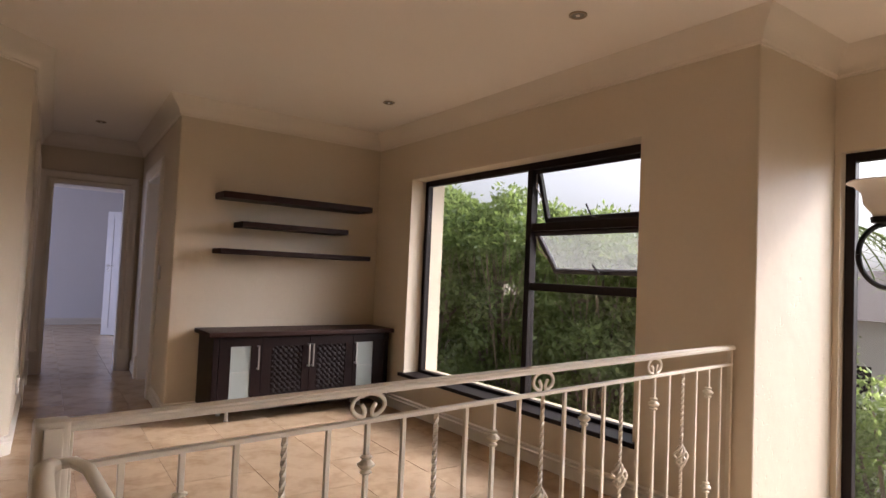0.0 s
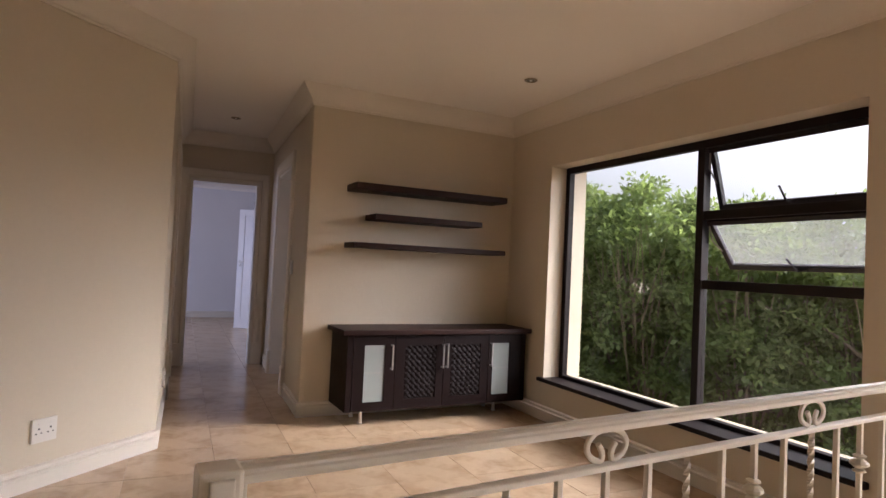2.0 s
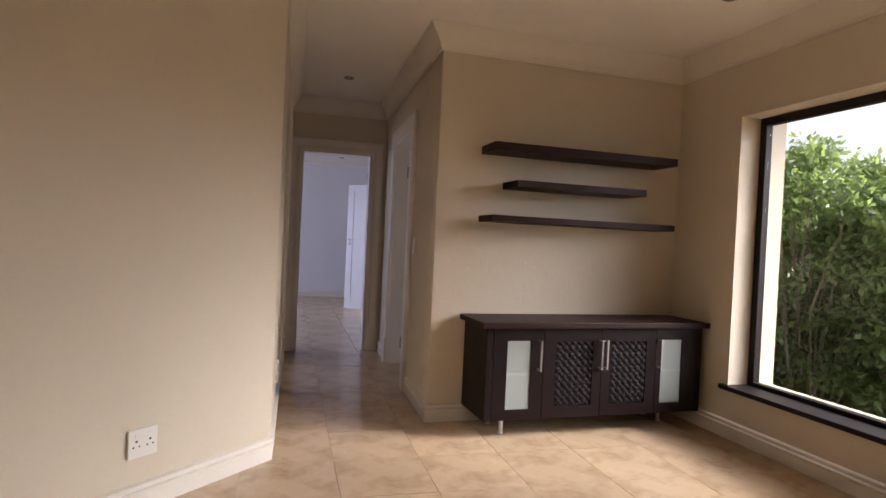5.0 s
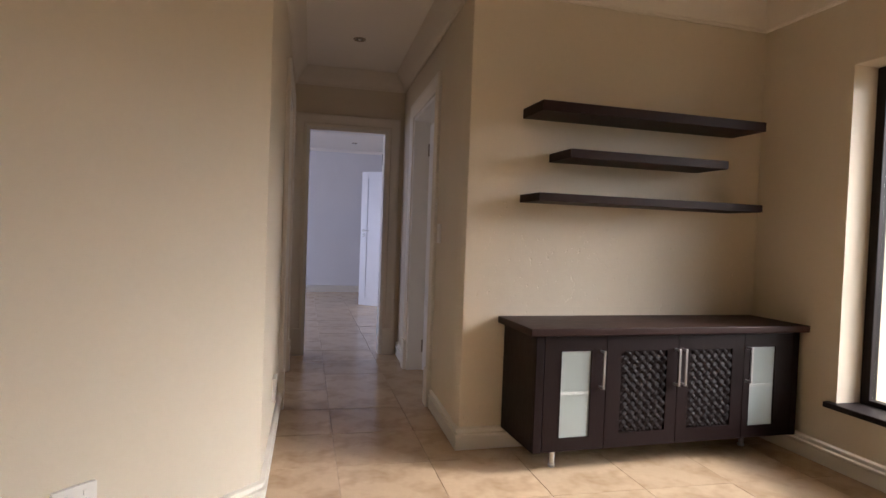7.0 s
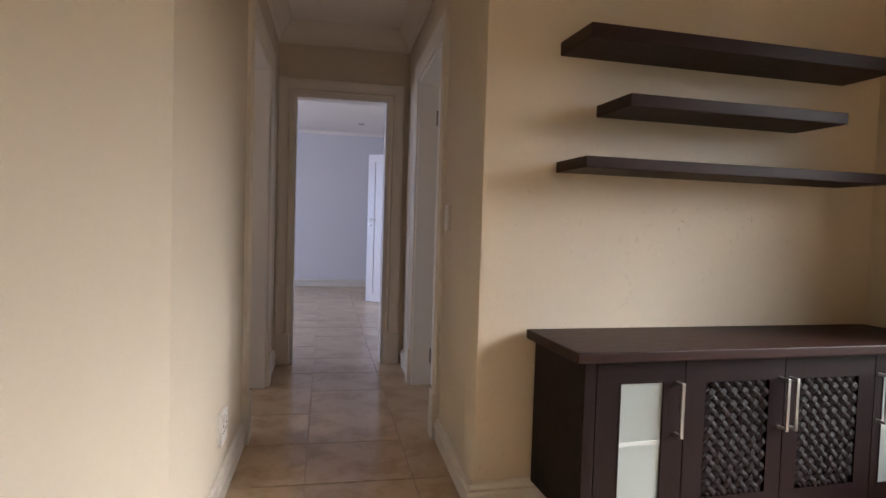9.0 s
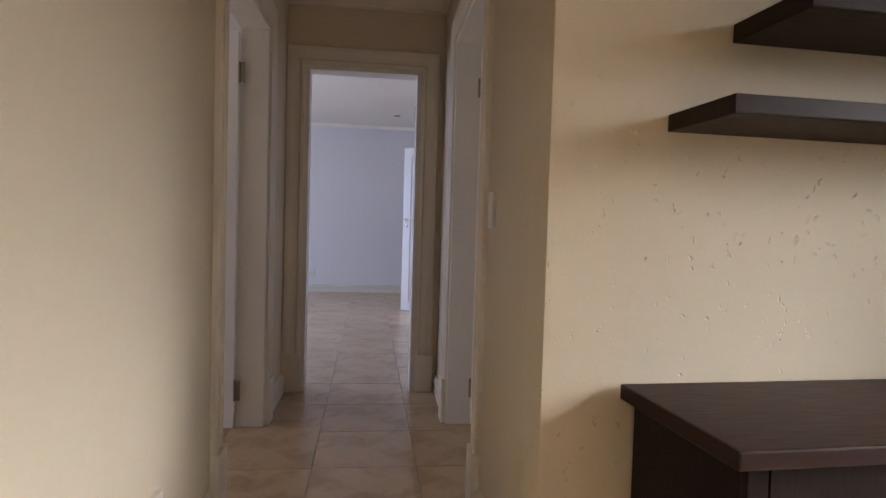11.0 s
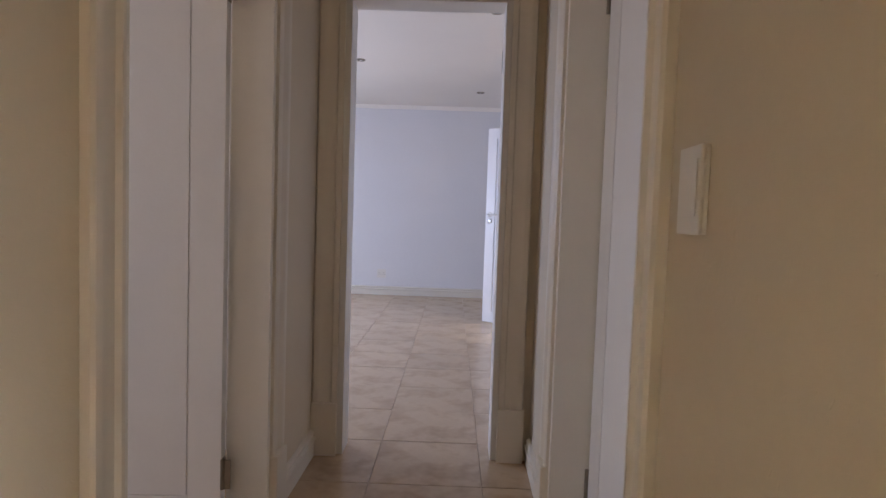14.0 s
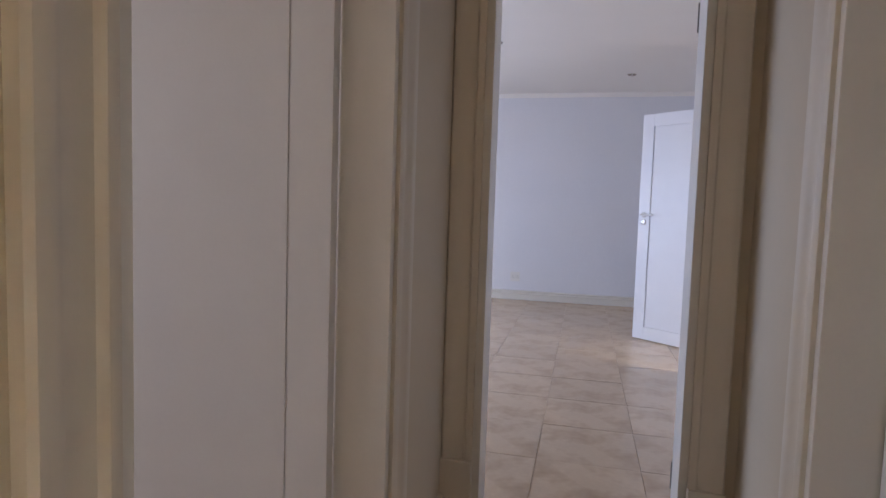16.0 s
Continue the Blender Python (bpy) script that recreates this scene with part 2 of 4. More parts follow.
def sweep(bm, path, prof, nrm, closed=False):
    """Profile (a to the left of the way, b along nrm) swept along a flat polyline with mitred corners."""
    path, nrm = [Vector(p) for p in path], Vector(nrm).normalized()
    k = len(path)
    rings = []
    for i, p in enumerate(path):
        sides = []
        if closed or i > 0:
            sides.append(nrm.cross((p - path[i - 1]).normalized()))
        if closed or i < k - 1:
            sides.append(nrm.cross((path[(i + 1) % k] - p).normalized()))
        s = sides[0] if len(sides) == 1 else (sides[0] + sides[1]) / (1 + sides[0].dot(sides[1]))
        rings.append([bm.verts.new(p + s * a + nrm * b) for a, b in prof])
    m = len(prof)
    for i in range(k if closed else k - 1):
        r, q = rings[i], rings[(i + 1) % k]
        for j in range(m):
            bm.faces.new((r[j], r[(j + 1) % m], q[(j + 1) % m], q[j]))
    if not closed:
        bm.faces.new(rings[0][::-1])
        bm.faces.new(rings[-1])
    bmesh.ops.recalc_face_normals(bm, faces=bm.faces)
    return bm


def tube(bm, pts, radius, sides=10, flat=1.0):
    """A round bar along points (radius may be a list)."""
    pts = [Vector(p) for p in pts]
    rings = []
    up0 = None
    for i, p in enumerate(pts):
        d = (pts[min(i + 1, len(pts) - 1)] - pts[max(i - 1, 0)]).normalized()
        ref = up0 if up0 is not None else (Vector((0, 0, 1)) if abs(d.z) < 0.9 else Vector((1, 0, 0)))
        u = (ref - d * ref.dot(d)).normalized()
        up0 = u
        v = d.cross(u)
        r = radius[i] if isinstance(radius, (list, tuple)) else radius
        rings.append([bm.verts.new(p + u * (r * flat * math.cos(2 * math.pi * j / sides)) + v * (r * math.sin(2 * math.pi * j / sides))) for j in range(sides)])
    for r, q in zip(rings, rings[1:]):
        for j in range(sides):
            bm.faces.new((r[j], r[(j + 1) % sides], q[(j + 1) % sides], q[j]))
    bm.faces.new(rings[0][::-1])
    bm.faces.new(rings[-1])
    bmesh.ops.recalc_face_normals(bm, faces=bm.faces)
    return bm


def lathe(bm, prof, at=(0, 0, 0), sides=20):
    rings = [[bm.verts.new((at[0] + r * math.cos(2 * math.pi * j / sides), at[1] + r * math.sin(2 * math.pi * j / sides), at[2] + z)) for j in range(sides)] for r, z in prof]
    for r, q in zip(rings, rings[1:]):
        for j in range(sides):
            bm.faces.new((r[j], r[(j + 1) % sides], q[(j + 1) % sides], q[j]))
    bm.faces.new(rings[0][::-1])
    bm.faces.new(rings[-1])
    bmesh.ops.recalc_face_normals(bm, faces=bm.faces)
    return bm


def part(name, bm, material, parent=None, label="", smooth=False, at=None):
    me = bpy.data.meshes.new(name)
    bm.normal_update()
    bm.to_mesh(me)
    bm.free()
    me.materials.append(material)
    if smooth:
        me.polygons.foreach_set("use_smooth", [True] * len(me.polygons))
        me.set_sharp_from_angle(angle=radians(40))
    ob = new(name, me)
    if parent is not None:
        ob.parent = parent
    if at is not None:
        ob.matrix_basis = at
    if label:
        ob["label"] = label
    return ob


def thing(name, m, label, category, group="", kind=""):
    ob = new(name)
    ob.empty_display_size = 0.1
    ob.matrix_world = m
    return tagged(ob, label, category, group, kind)


def along(p0, p1):
    """Wall frame: x along the wall, y into the room (to the left of the way), z up."""
    d = Vector((p1[0] - p0[0], p1[1] - p0[1], 0)).normalized()
    m = Matrix.Identity(4)
    m.col[0][:3], m.col[1][:3], m.col[2][:3], m.col[3][:3] = d, (-d.y, d.x, 0), (0, 0, 1), (p0[0], p0[1], 0)
    return m


def length(p0, p1):
    return math.hypot(p1[0] - p0[0], p1[1] - p0[1])


def wall(name, p0, p1, material, thick=0.15, top=2.62, holes=(), label="", ext0=0.0, ext1=0.0, soft=0.0):
    """A wall whose room face runs from p0 to p1; holes are (s0, s1, z0, z1)."""
    bm = bmesh.new()
    s, end = -ext0, length(p0, p1) + ext1
    for s0, s1, z0, z1 in sorted(holes):
        if s0 > s:
            box(bm, s, s0, -thick, 0, -0.1, top)
        if z0 > -0.05:
            box(bm, s0, s1, -thick, 0, -0.1, z0)
        box(bm, s0, s1, -thick, 0, z1, top)
        s = s1
    if end > s:
        box(bm, s, end, -thick, 0, -0.1, top, bevel=soft)
    ob = part(name, bm, material, smooth=soft > 0)
    ob.matrix_world = along(p0, p1)
    return tagged(ob, label or "smooth beige painted plaster wall", "wall", kind="structure")


# ---------- plan ----------
CEILING, CORN = 2.545, 2.395
EASTX = 3.70
A0, A1 = (EASTX, -3.2), (EASTX, 1.43)      # stair window wall
B1 = (2.905, 1.43)                          # pier corner
C1 = (2.80, 5.08)                           # room corner
D1 = (0.960, 5.0)                           # corner of the passage
E1 = (1.005, 7.42)
F1 = (0.03, 7.42)
G1 = (0.0, 4.47)                           # corner of the slanted wall
H1 = (-2.3, 2.17)
I1 = (-2.3, -3.2)

WIN1 = (0.66, 3.06, 0.33, 2.055)            # along the window wall from the pier corner
wall_e = wall("wall_stair_window", A0, A1, WALL, thick=0.22, holes=[(0.6, 4.60, 0.08, 1.985)], ext0=0.2, ext1=0.2)
wall_p = wall("wall_pier", A1, B1, WALL_PITTED, thick=0.22, ext1=-0.004, label="bright pitted plaster pier beside the stair window")
wall_w = wall("wall_window", B1, C1, WALL, thick=0.36, holes=[WIN1], ext0=-0.003, ext1=0.3)
wall_b = wall("wall_shelves", C1, D1, WALL_PITTED, thick=0.15, soft=0.024, ext0=0.1, label="beige pitted plaster wall behind the floating shelves")
RD = (0.865, 1.803)
wall_r = wall("wall_passage_east", D1, E1, WALL, thick=0.13, holes=[(RD[0], RD[1], -0.1, 2.06)], ext0=-0.13)
wall_end = wall("wall_passage_end", E1, F1, WALL, thick=0.13, holes=[(0.145, 0.865, -0.1, 2.036)], ext0=0.13, ext1=0.13)
LD = (0.62, 1.52)
wall_l = wall("wall_passage_west", F1, G1, WALL, thick=0.13, holes=[(LD[0], LD[1], -0.1, 2.06)])
wall_d = wall("wall_slanted", G1, H1, WALL, thick=0.13, label="pale sunlit slanted plaster wall with a socket")
wall_h = wall("wall_west", H1, I1, WALL, thick=0.13)
wall_s = wall("wall_south", I1, A0, WALL, thick=0.13, ext0=0.2, ext1=0.2)

# bedroom
BX0, BX1, BY0, BY1 = -2.6, 1.72, 7.55, 12.80
wall("wall_bedroom_east", (BX1, BY0), (BX1, BY1), WALL_PALE, holes=[(2.02, 2.84, -0.1, 2.05)], thick=0.12, ext0=0.1, ext1=0.1, label="pale bedroom wall")
wall("wall_bedroom_far", (BX1, BY1), (BX0, BY1), WALL_PALE, thick=0.12, label="pale lilac-lit bedroom wall with a socket")
wall("wall_bedroom_west", (BX0, BY1), (BX0, BY0), WALL_PALE, thick=0.12, holes=[(1.45, 4.35, 0.5, 2.1)], ext0=0.1, ext1=0.1, label="pale bedroom wall with a window opening")
wall("wall_bedroom_near_west", (BX0, BY0 + 0.004), (0.02, BY0 + 0.004), WALL_PALE, thick=0.1, label="pale bedroom wall")
wall("wall_bedroom_near_east", (1.02, BY0 + 0.004), (BX1, BY0 + 0.004), WALL_PALE, thick=0.1, label="pale bedroom wall")
wall("wall_bathroom", (2.9, 9.2), (2.9, 10.8), WALL_PALE, thick=0.1, label="plain wall behind the bathroom door")
# side rooms
wall("wall_west_room", (-3.0, 7.4), (-3.0, 4.6), WALL_PALE, thick=0.1, holes=[(0.6, 2.2, 0.9, 2.1)], label="pale wall of the west room")
wall("wall_west_room_north", (-0.12, 7.42), (-3.0, 7.42), WALL_PALE, thick=0.1, label="pale wall of the west room")
wall("wall_west_room_south", (-3.0, 4.62), (-0.15, 4.62), WALL_PALE, thick=0.1, label="pale wall of the west room")
wall("wall_east_room", (2.94, 5.2), (2.94, 7.4), WALL_PALE, thick=0.1, ext0=0.04, ext1=0.1, holes=[(0.5, 1.8, 0.9, 2.1)], label="pale wall of the east room")
wall("wall_east_room_north", (2.94, 7.42), (1.14, 7.42), WALL_PALE, thick=0.1, label="pale wall of the east room")
wall("wall_east_room_south", (1.1, 5.16), (2.94, 5.16), WALL_PALE, thick=0.008, label="pale wall of the east room")

ceiling = tagged(part("ceiling", boxes((-3.1, 4.2, -3.4, 13.0, CEILING, CEILING + 0.08)), CEIL), "flat cream painted plaster ceiling", "ceiling", kind="structure")
ring = [(*p, CEILING) for p in (A0, A1, B1, C1, D1, E1, F1, G1, H1, I1)]
dz = CEILING - CORN
corn_prof = [(0, 0.003), (0.10, 0.003), (0.10, -0.003), (0.094, -0.008), (0.082, -0.033), (0.06, -0.06), (0.035, -0.085),
             (0.022, -0.11), (0.018, -dz + 0.018), (0.010, -dz + 0.012), (0.010, -dz), (0, -dz)]
cornice = tagged(part("cornice", sweep(bmesh.new(), ring, corn_prof, (0, 0, 1), True), CORNICE, smooth=True), "moulded cream plaster cornice under the ceiling", "cornice", kind="structure")
bring = [(BX1, BY0, CEILING), (BX1, BY1, CEILING), (BX0, BY1, CEILING), (BX0, BY0, CEILING)]
tagged(part("cornice", sweep(bmesh.new(), bring, [(0, 0.003), (0.045, 0.003), (0.04, -0.015), (0.02, -0.03), (0.008, -0.045), (0, -0.045)], (0, 0, 1), True), CEIL, smooth=True),
       "small pale bedroom cornice", "cornice", kind="structure")

SKIRT = [(0, 0), (0.017, 0), (0.017, 0.068), (0.024, 0.074), (0.024, 0.084), (0.012, 0.089), (0.012, 0.098), (0.018, 0.102), (0.017, 0.110), (0.006, 0.116), (0, 0.117)]


def skirting(path, label="cream painted moulded skirting board"):
    ob = part("baseboard", sweep(bmesh.new(), [(x, y, 0.0) for x, y in path], SKIRT, (0, 0, 1)), TRIM, smooth=True)
    return tagged(ob, label, "skirting board", kind="structure")


def on(p0, p1, s):
    d = length(p0, p1)
    return (p0[0] + (p1[0] - p0[0]) * s / d, p0[1] + (p1[1] - p0[1]) * s / d)


skirting([A1, B1, C1, D1, on(D1, E1, RD[0] - 0.125)])
skirting([on(D1, E1, RD[1] + 0.125), (E1[0] - 0.0, E1[1] - 0.03)])
skirting([(F1[0], F1[1] - 0.03), on(F1, G1, LD[0] - 0.125)])
skirting([on(F1, G1, LD[1] + 0.125), G1, H1, I1, A0])
skirting([(BX1, 10.6), (BX1, BY1), (BX0, BY1), (BX0, BY0 + 0.05)], "pale skirting board of the bedroom")


# ---------- doors ----------
CASE = [(0, 0), (0, 0.016), (0.012, 0.022), (0.022, 0.022), (0.030, 0.013), (0.066, 0.013), (0.076, 0.021), (0.088, 0.025), (0.104, 0.025), (0.110, 0.018), (0.110, 0)]


def doorway(name, p0, p1, s0, s1, depth, label, cw=1.0, height=2.06):
    """Casing on the passage side, plinth blocks and a plain lining through the wall."""
    ob = thing(name, along(p0, p1), label, "door frame", kind="structure")
    bm = sweep(bmesh.new(), [(s0, 0, 0.235), (s0, 0, height), (s1, 0, height), (s1, 0, 0.235)], [(a * cw, -b) for a, b in CASE], (0, -1, 0))
    part("casing", bm, TRIM, ob, "moulded casing", smooth=True)
    for a, b in ((s0 - 0.114 * cw, s0 + 0.002), (s1 - 0.002, s1 + 0.114 * cw)):
        part("plinth_block", boxes((a, b, 0.0, 0.034, 0.0, 0.238), bevel=0.004), TRIM, ob)
    t = 0.028
    part("lining", boxes((s0, s0 + t, -depth - 0.004, 0.006, 0.0, height - t), bevel=0.002), LINING, ob)
    part("lining", boxes((s1 - t, s1, -depth - 0.004, 0.006, 0.0, height - t), bevel=0.002), LINING, ob)
    part("head", boxes((s0, s1, -depth - 0.004, 0.006, height - t, height), bevel=0.002), LINING, ob)
    return ob


def door_leaf(m, label, w=0.80, h=2.0, groove=0.006, mat=None):
    """Leaf hinged at the origin, lying along +x, thickness in y (towards -y)."""
    mat = mat or DOORW
    ob = thing("door_1", m, label, "door", kind="structure")
    t, d = 0.04, 0.0135 if groove > 0.01 else 0.0055
    part("leaf", boxes((0.0, w, -t + d - 0.0005, 0.0005 - d, 0.008, h), bevel=0.002), mat, ob)
    for y0, y1 in ((-d, 0.0), (-t, -t + d)):
        for n, b in (("stile", (0.0, 0.11, y0, y1, 0.008, h)), ("stile", (w - 0.11, w, y0, y1, 0.008, h)),
                     ("rail", (0.1105, w - 0.1105, y0, y1, 0.008, 0.12)), ("rail", (0.1105, w - 0.1105, y0, y1, h - 0.11, h)),
                     ("panel", (0.11 + groove, w - 0.11 - groove, y0, y1, 0.123, h - 0.113))):
            part(n, boxes(b, bevel=0.0015), mat, ob)
    for sgn, y in ((1, 0.0), (-1, -t)):
        bm = bmesh.new()
        x = w - 0.055
        lathe(bm, [(0.026, 0), (0.026, 0.006), (0.02, 0.009)], sides=18)
        bm.transform(Matrix.Translation((x, y, 1.12)) @ Matrix.Rotation(radians(-90 * sgn), 4, 'X'))
        b2 = tube(bmesh.new(), [(x, y, 1.12), (x, y + sgn * 0.045, 1.12), (x - 0.012, y + sgn * 0.052, 1.12), (x - 0.12, y + sgn * 0.052, 1.12)], 0.0085)
        hd = part("door_handle", b2, STEEL, ob, "steel lever handle", smooth=True)
        part("rose", bm, STEEL, hd, smooth=True)
        esc = lathe(bmesh.new(), [(0.026, 0), (0.026, 0.006), (0.02, 0.009)], sides=18)
        esc.transform(Matrix.Translation((x, y, 1.055)) @ Matrix.Rotation(radians(-90 * sgn), 4, 'X'))
        part("escutcheon", esc, STEEL, ob, smooth=True)
        part("keyhole", boxes((x - 0.003, x + 0.003, y + sgn * 0.009 - 0.002, y + sgn * 0.009 + 0.002, 1.045, 1.065)), HOLE, ob)
    for z in (0.2, 1.8):
        bm = tube(bmesh.new(), [(-0.006, 0.004, z - 0.05), (-0.006, 0.004, z + 0.05)], 0.007, 10)
        box(bm, -0.004, -0.001, -t + 0.006, 0.0, z - 0.05, z + 0.05)
        box(bm, -0.032, -0.010, 0.0, 0.003, z - 0.05, z + 0.05)
        part("hinge", bm, BRASS, ob, "dull metal butt hinge", smooth=False)
    return ob


doorway("door_frame", D1, E1, RD[0], RD[1], 0.13, "cream painted doorway into the east room")
doorway("door_frame", F1, G1, LD[0], LD[1], 0.13, "cream painted doorway into the west room")
doorway("door_frame", E1, F1, 0.145, 0.865, 0.13, "cream painted doorway into the bedroom", height=2.036)

door_leaf(pose(-0.112, 6.732, 0, 0, 0, 181.5), "white panelled door standing open into the west room", 0.80)
door_leaf(pose(1.115, 6.764, 0, 0, 0, -87.5) @ Matrix.Diagonal((1, -1, 1, 1)), "white panelled door standing barely ajar to the east room", 0.80)
door_leaf(pose(0.862, 7.60, 0, 0, 0, 28), "white panelled door folded back inside the bedroom", 0.70)
door_leaf(pose(1.575, 10.45, 0, 0, 0, 140), "white panelled bathroom door standing ajar in the bedroom", 0.80, groove=0.015)


# ---------- window of the living room ----------
def glazed(name, p0, p1, win, depth, label, mullions):
    s0, s1, z0, z1 = win
    ob = thing(name, along(p0, p1), label, "window", kind="structure")
    f, y0, y1 = 0.05, -depth - 0.05, -depth
    for n, b in (("jamb", (s0, s0 + f, y0, y1, z0, z1)), ("jamb", (s1 - f, s1, y0, y1, z0, z1)),
                 ("head", (s0 + f, s1 - f, y0, y1, z1 - f, z1)), ("bottom_rail", (s0 + f, s1 - f, y0, y1, z0, z0 + 0.030))):
        part(n, boxes(b, bevel=0.004), FRAME, ob)
    for s in mullions:
        part("mullion", boxes((s - 0.026, s + 0.026, y0 - 0.006, y1 + 0.006, z0 + 0.030, z1 - f), bevel=0.004), FRAME, ob)
    return ob


WD = 0.15
s0, s1, z0, z1 = WIN1
SM = 1.70
win = glazed("window_1", B1, C1, WIN1, WD, "dark brown framed window with two open top-hung sashes", [SM])
y0, y1 = -WD - 0.05, -WD
T1, T2 = 1.585, 1.16
for z, h in ((T1, 0.055), (T2, 0.055)):
    part("transom", boxes((s0 + 0.05, SM - 0.026, y0, y1, z - h / 2, z + h / 2), bevel=0.004), FRAME, win)
part("pane", boxes((SM + 0.026, s1 - 0.05, y0 + 0.022, y0 + 0.027, z0 + 0.030, z1 - 0.05)), GLASS, win, "clear fixed pane").visible_shadow = False
part("pane", boxes((s0 + 0.05, SM - 0.026, y0 + 0.022, y0 + 0.027, z0 + 0.030, T2 - 0.0275)), GLASS, win, "clear fixed pane").visible_shadow = False


def sash(top, bottom, angle):
    """A top-hung sash tilted outwards."""
    w0, w1, h = s0 + 0.055, SM - 0.032, top - bottom
    hold = Matrix.Translation((0, y0 + 0.02, top)) @ Matrix.Rotation(radians(-angle), 4, 'X')
    f = 0.032
    ob = part("sash", boxes((w0, w0 + f, -0.02, 0.012, -h, 0), (w1 - f, w1, -0.02, 0.012, -h, 0), (w0 + f, w1 - f, -0.02, 0.012, -f, 0), (w0 + f, w1 - f, -0.02, 0.012, -h, -h + f), bevel=0.003), FRAME, win, at=hold)
    g = part("pane", boxes((w0 + f, w1 - f, -0.006, -0.002, -h + f, -f)), DUSTY if angle > 30 else GLASS, ob, "dusty tilted pane" if angle > 30 else "tilted pane")
    g.visible_shadow = False
    mid = (w0 + w1) / 2
    bm = boxes((mid - 0.03, mid + 0.03, 0.012, 0.02, -h + 0.006, -h + 0.026), bevel=0.003)
    tube(bm, [(mid, 0.02, -h + 0.016), (mid + 0.01, 0.05, -h + 0.03), (mid + 0.035, 0.055, -h + 0.12)], 0.006, 8)
    part("catch", bm, FRAME, ob, "dark window catch", smooth=True)
    bm = tube(bmesh.new(), [(w1 - 0.012, 0.02, -0.03), (w1 - 0.012, 0.05, -0.12), (w1 - 0.012, 0.012, -0.22)], 0.005, 6)
    part("stay", bm, BRASS, ob, "metal friction stay", smooth=True)
    return ob


sash(z1 - 0.05, T1 + 0.03, 17)
sash(T1 - 0.03, T2 + 0.03, 38)
sl = part("window_sill", boxes((s0 - 0.04, s1 + 0.05, -WD + 0.002, 0.035, z0 - 0.024, z0 + 0.006), bevel=0.006), FRAME)
sl.matrix_world = along(B1, C1)
tagged(sl, "dark brown tiled window sill under the wide window", "window sill", kind="structure")

WIN2 = (0.6, 4.60, 0.08, 1.985)
win2 = glazed("window_2", A0, A1, WIN2, 0.06, "tall dark framed stair window", [2.0, 3.4])
for a, b in ((0.65, 1.974), (2.026, 3.374), (3.426, 4.55)):
    part("pane", boxes((a, b, -0.10, -0.095, 0.11, 1.935)), GLASS, win2).visible_shadow = False


# Unseen pane added across the east room opening to stop direct sun.
frost = part("sun_screen_pane", boxes((2.985, 2.995, 5.7, 7.0, 0.9, 2.1)), FROST)
tagged(frost, "unseen frosted pane added to keep direct sun out of the east room", "window", kind="structure")

# ---------- floating shelves ----------
SHELF_TURN = math.degrees(math.atan2(C1[1] - D1[1], C1[0] - D1[0]))


def floating_shelf(x0, x1, z0, z1, label):
    ob = thing("floating_shelf", pose(D1[0], D1[1], 0, 0, 0, SHELF_TURN) @ Matrix.Translation((x0, 0, z0)), label, "shelf", "floating shelves")
    w, d, h = x1 - x0, 0.25, z1 - z0
    part("board", boxes((0, w, -d, -0.001, 0, h), bevel=0.003), DARK, ob)
    part("edge_band", boxes((-0.0015, w + 0.0015, -d - 0.003, -d, 0.002, h - 0.002), bevel=0.001), DARK, ob)
    return ob


floating_shelf(0.295, 1.632, 1.754, 1.806, "long dark-stained floating shelf fixed to the wall")
floating_shelf(0.456, 1.396, 1.533, 1.578, "short dark-stained floating shelf fixed between two longer shelves")
floating_shelf(0.295, 1.634, 1.310, 1.351, "long dark-stained floating shelf fixed above the sideboard")


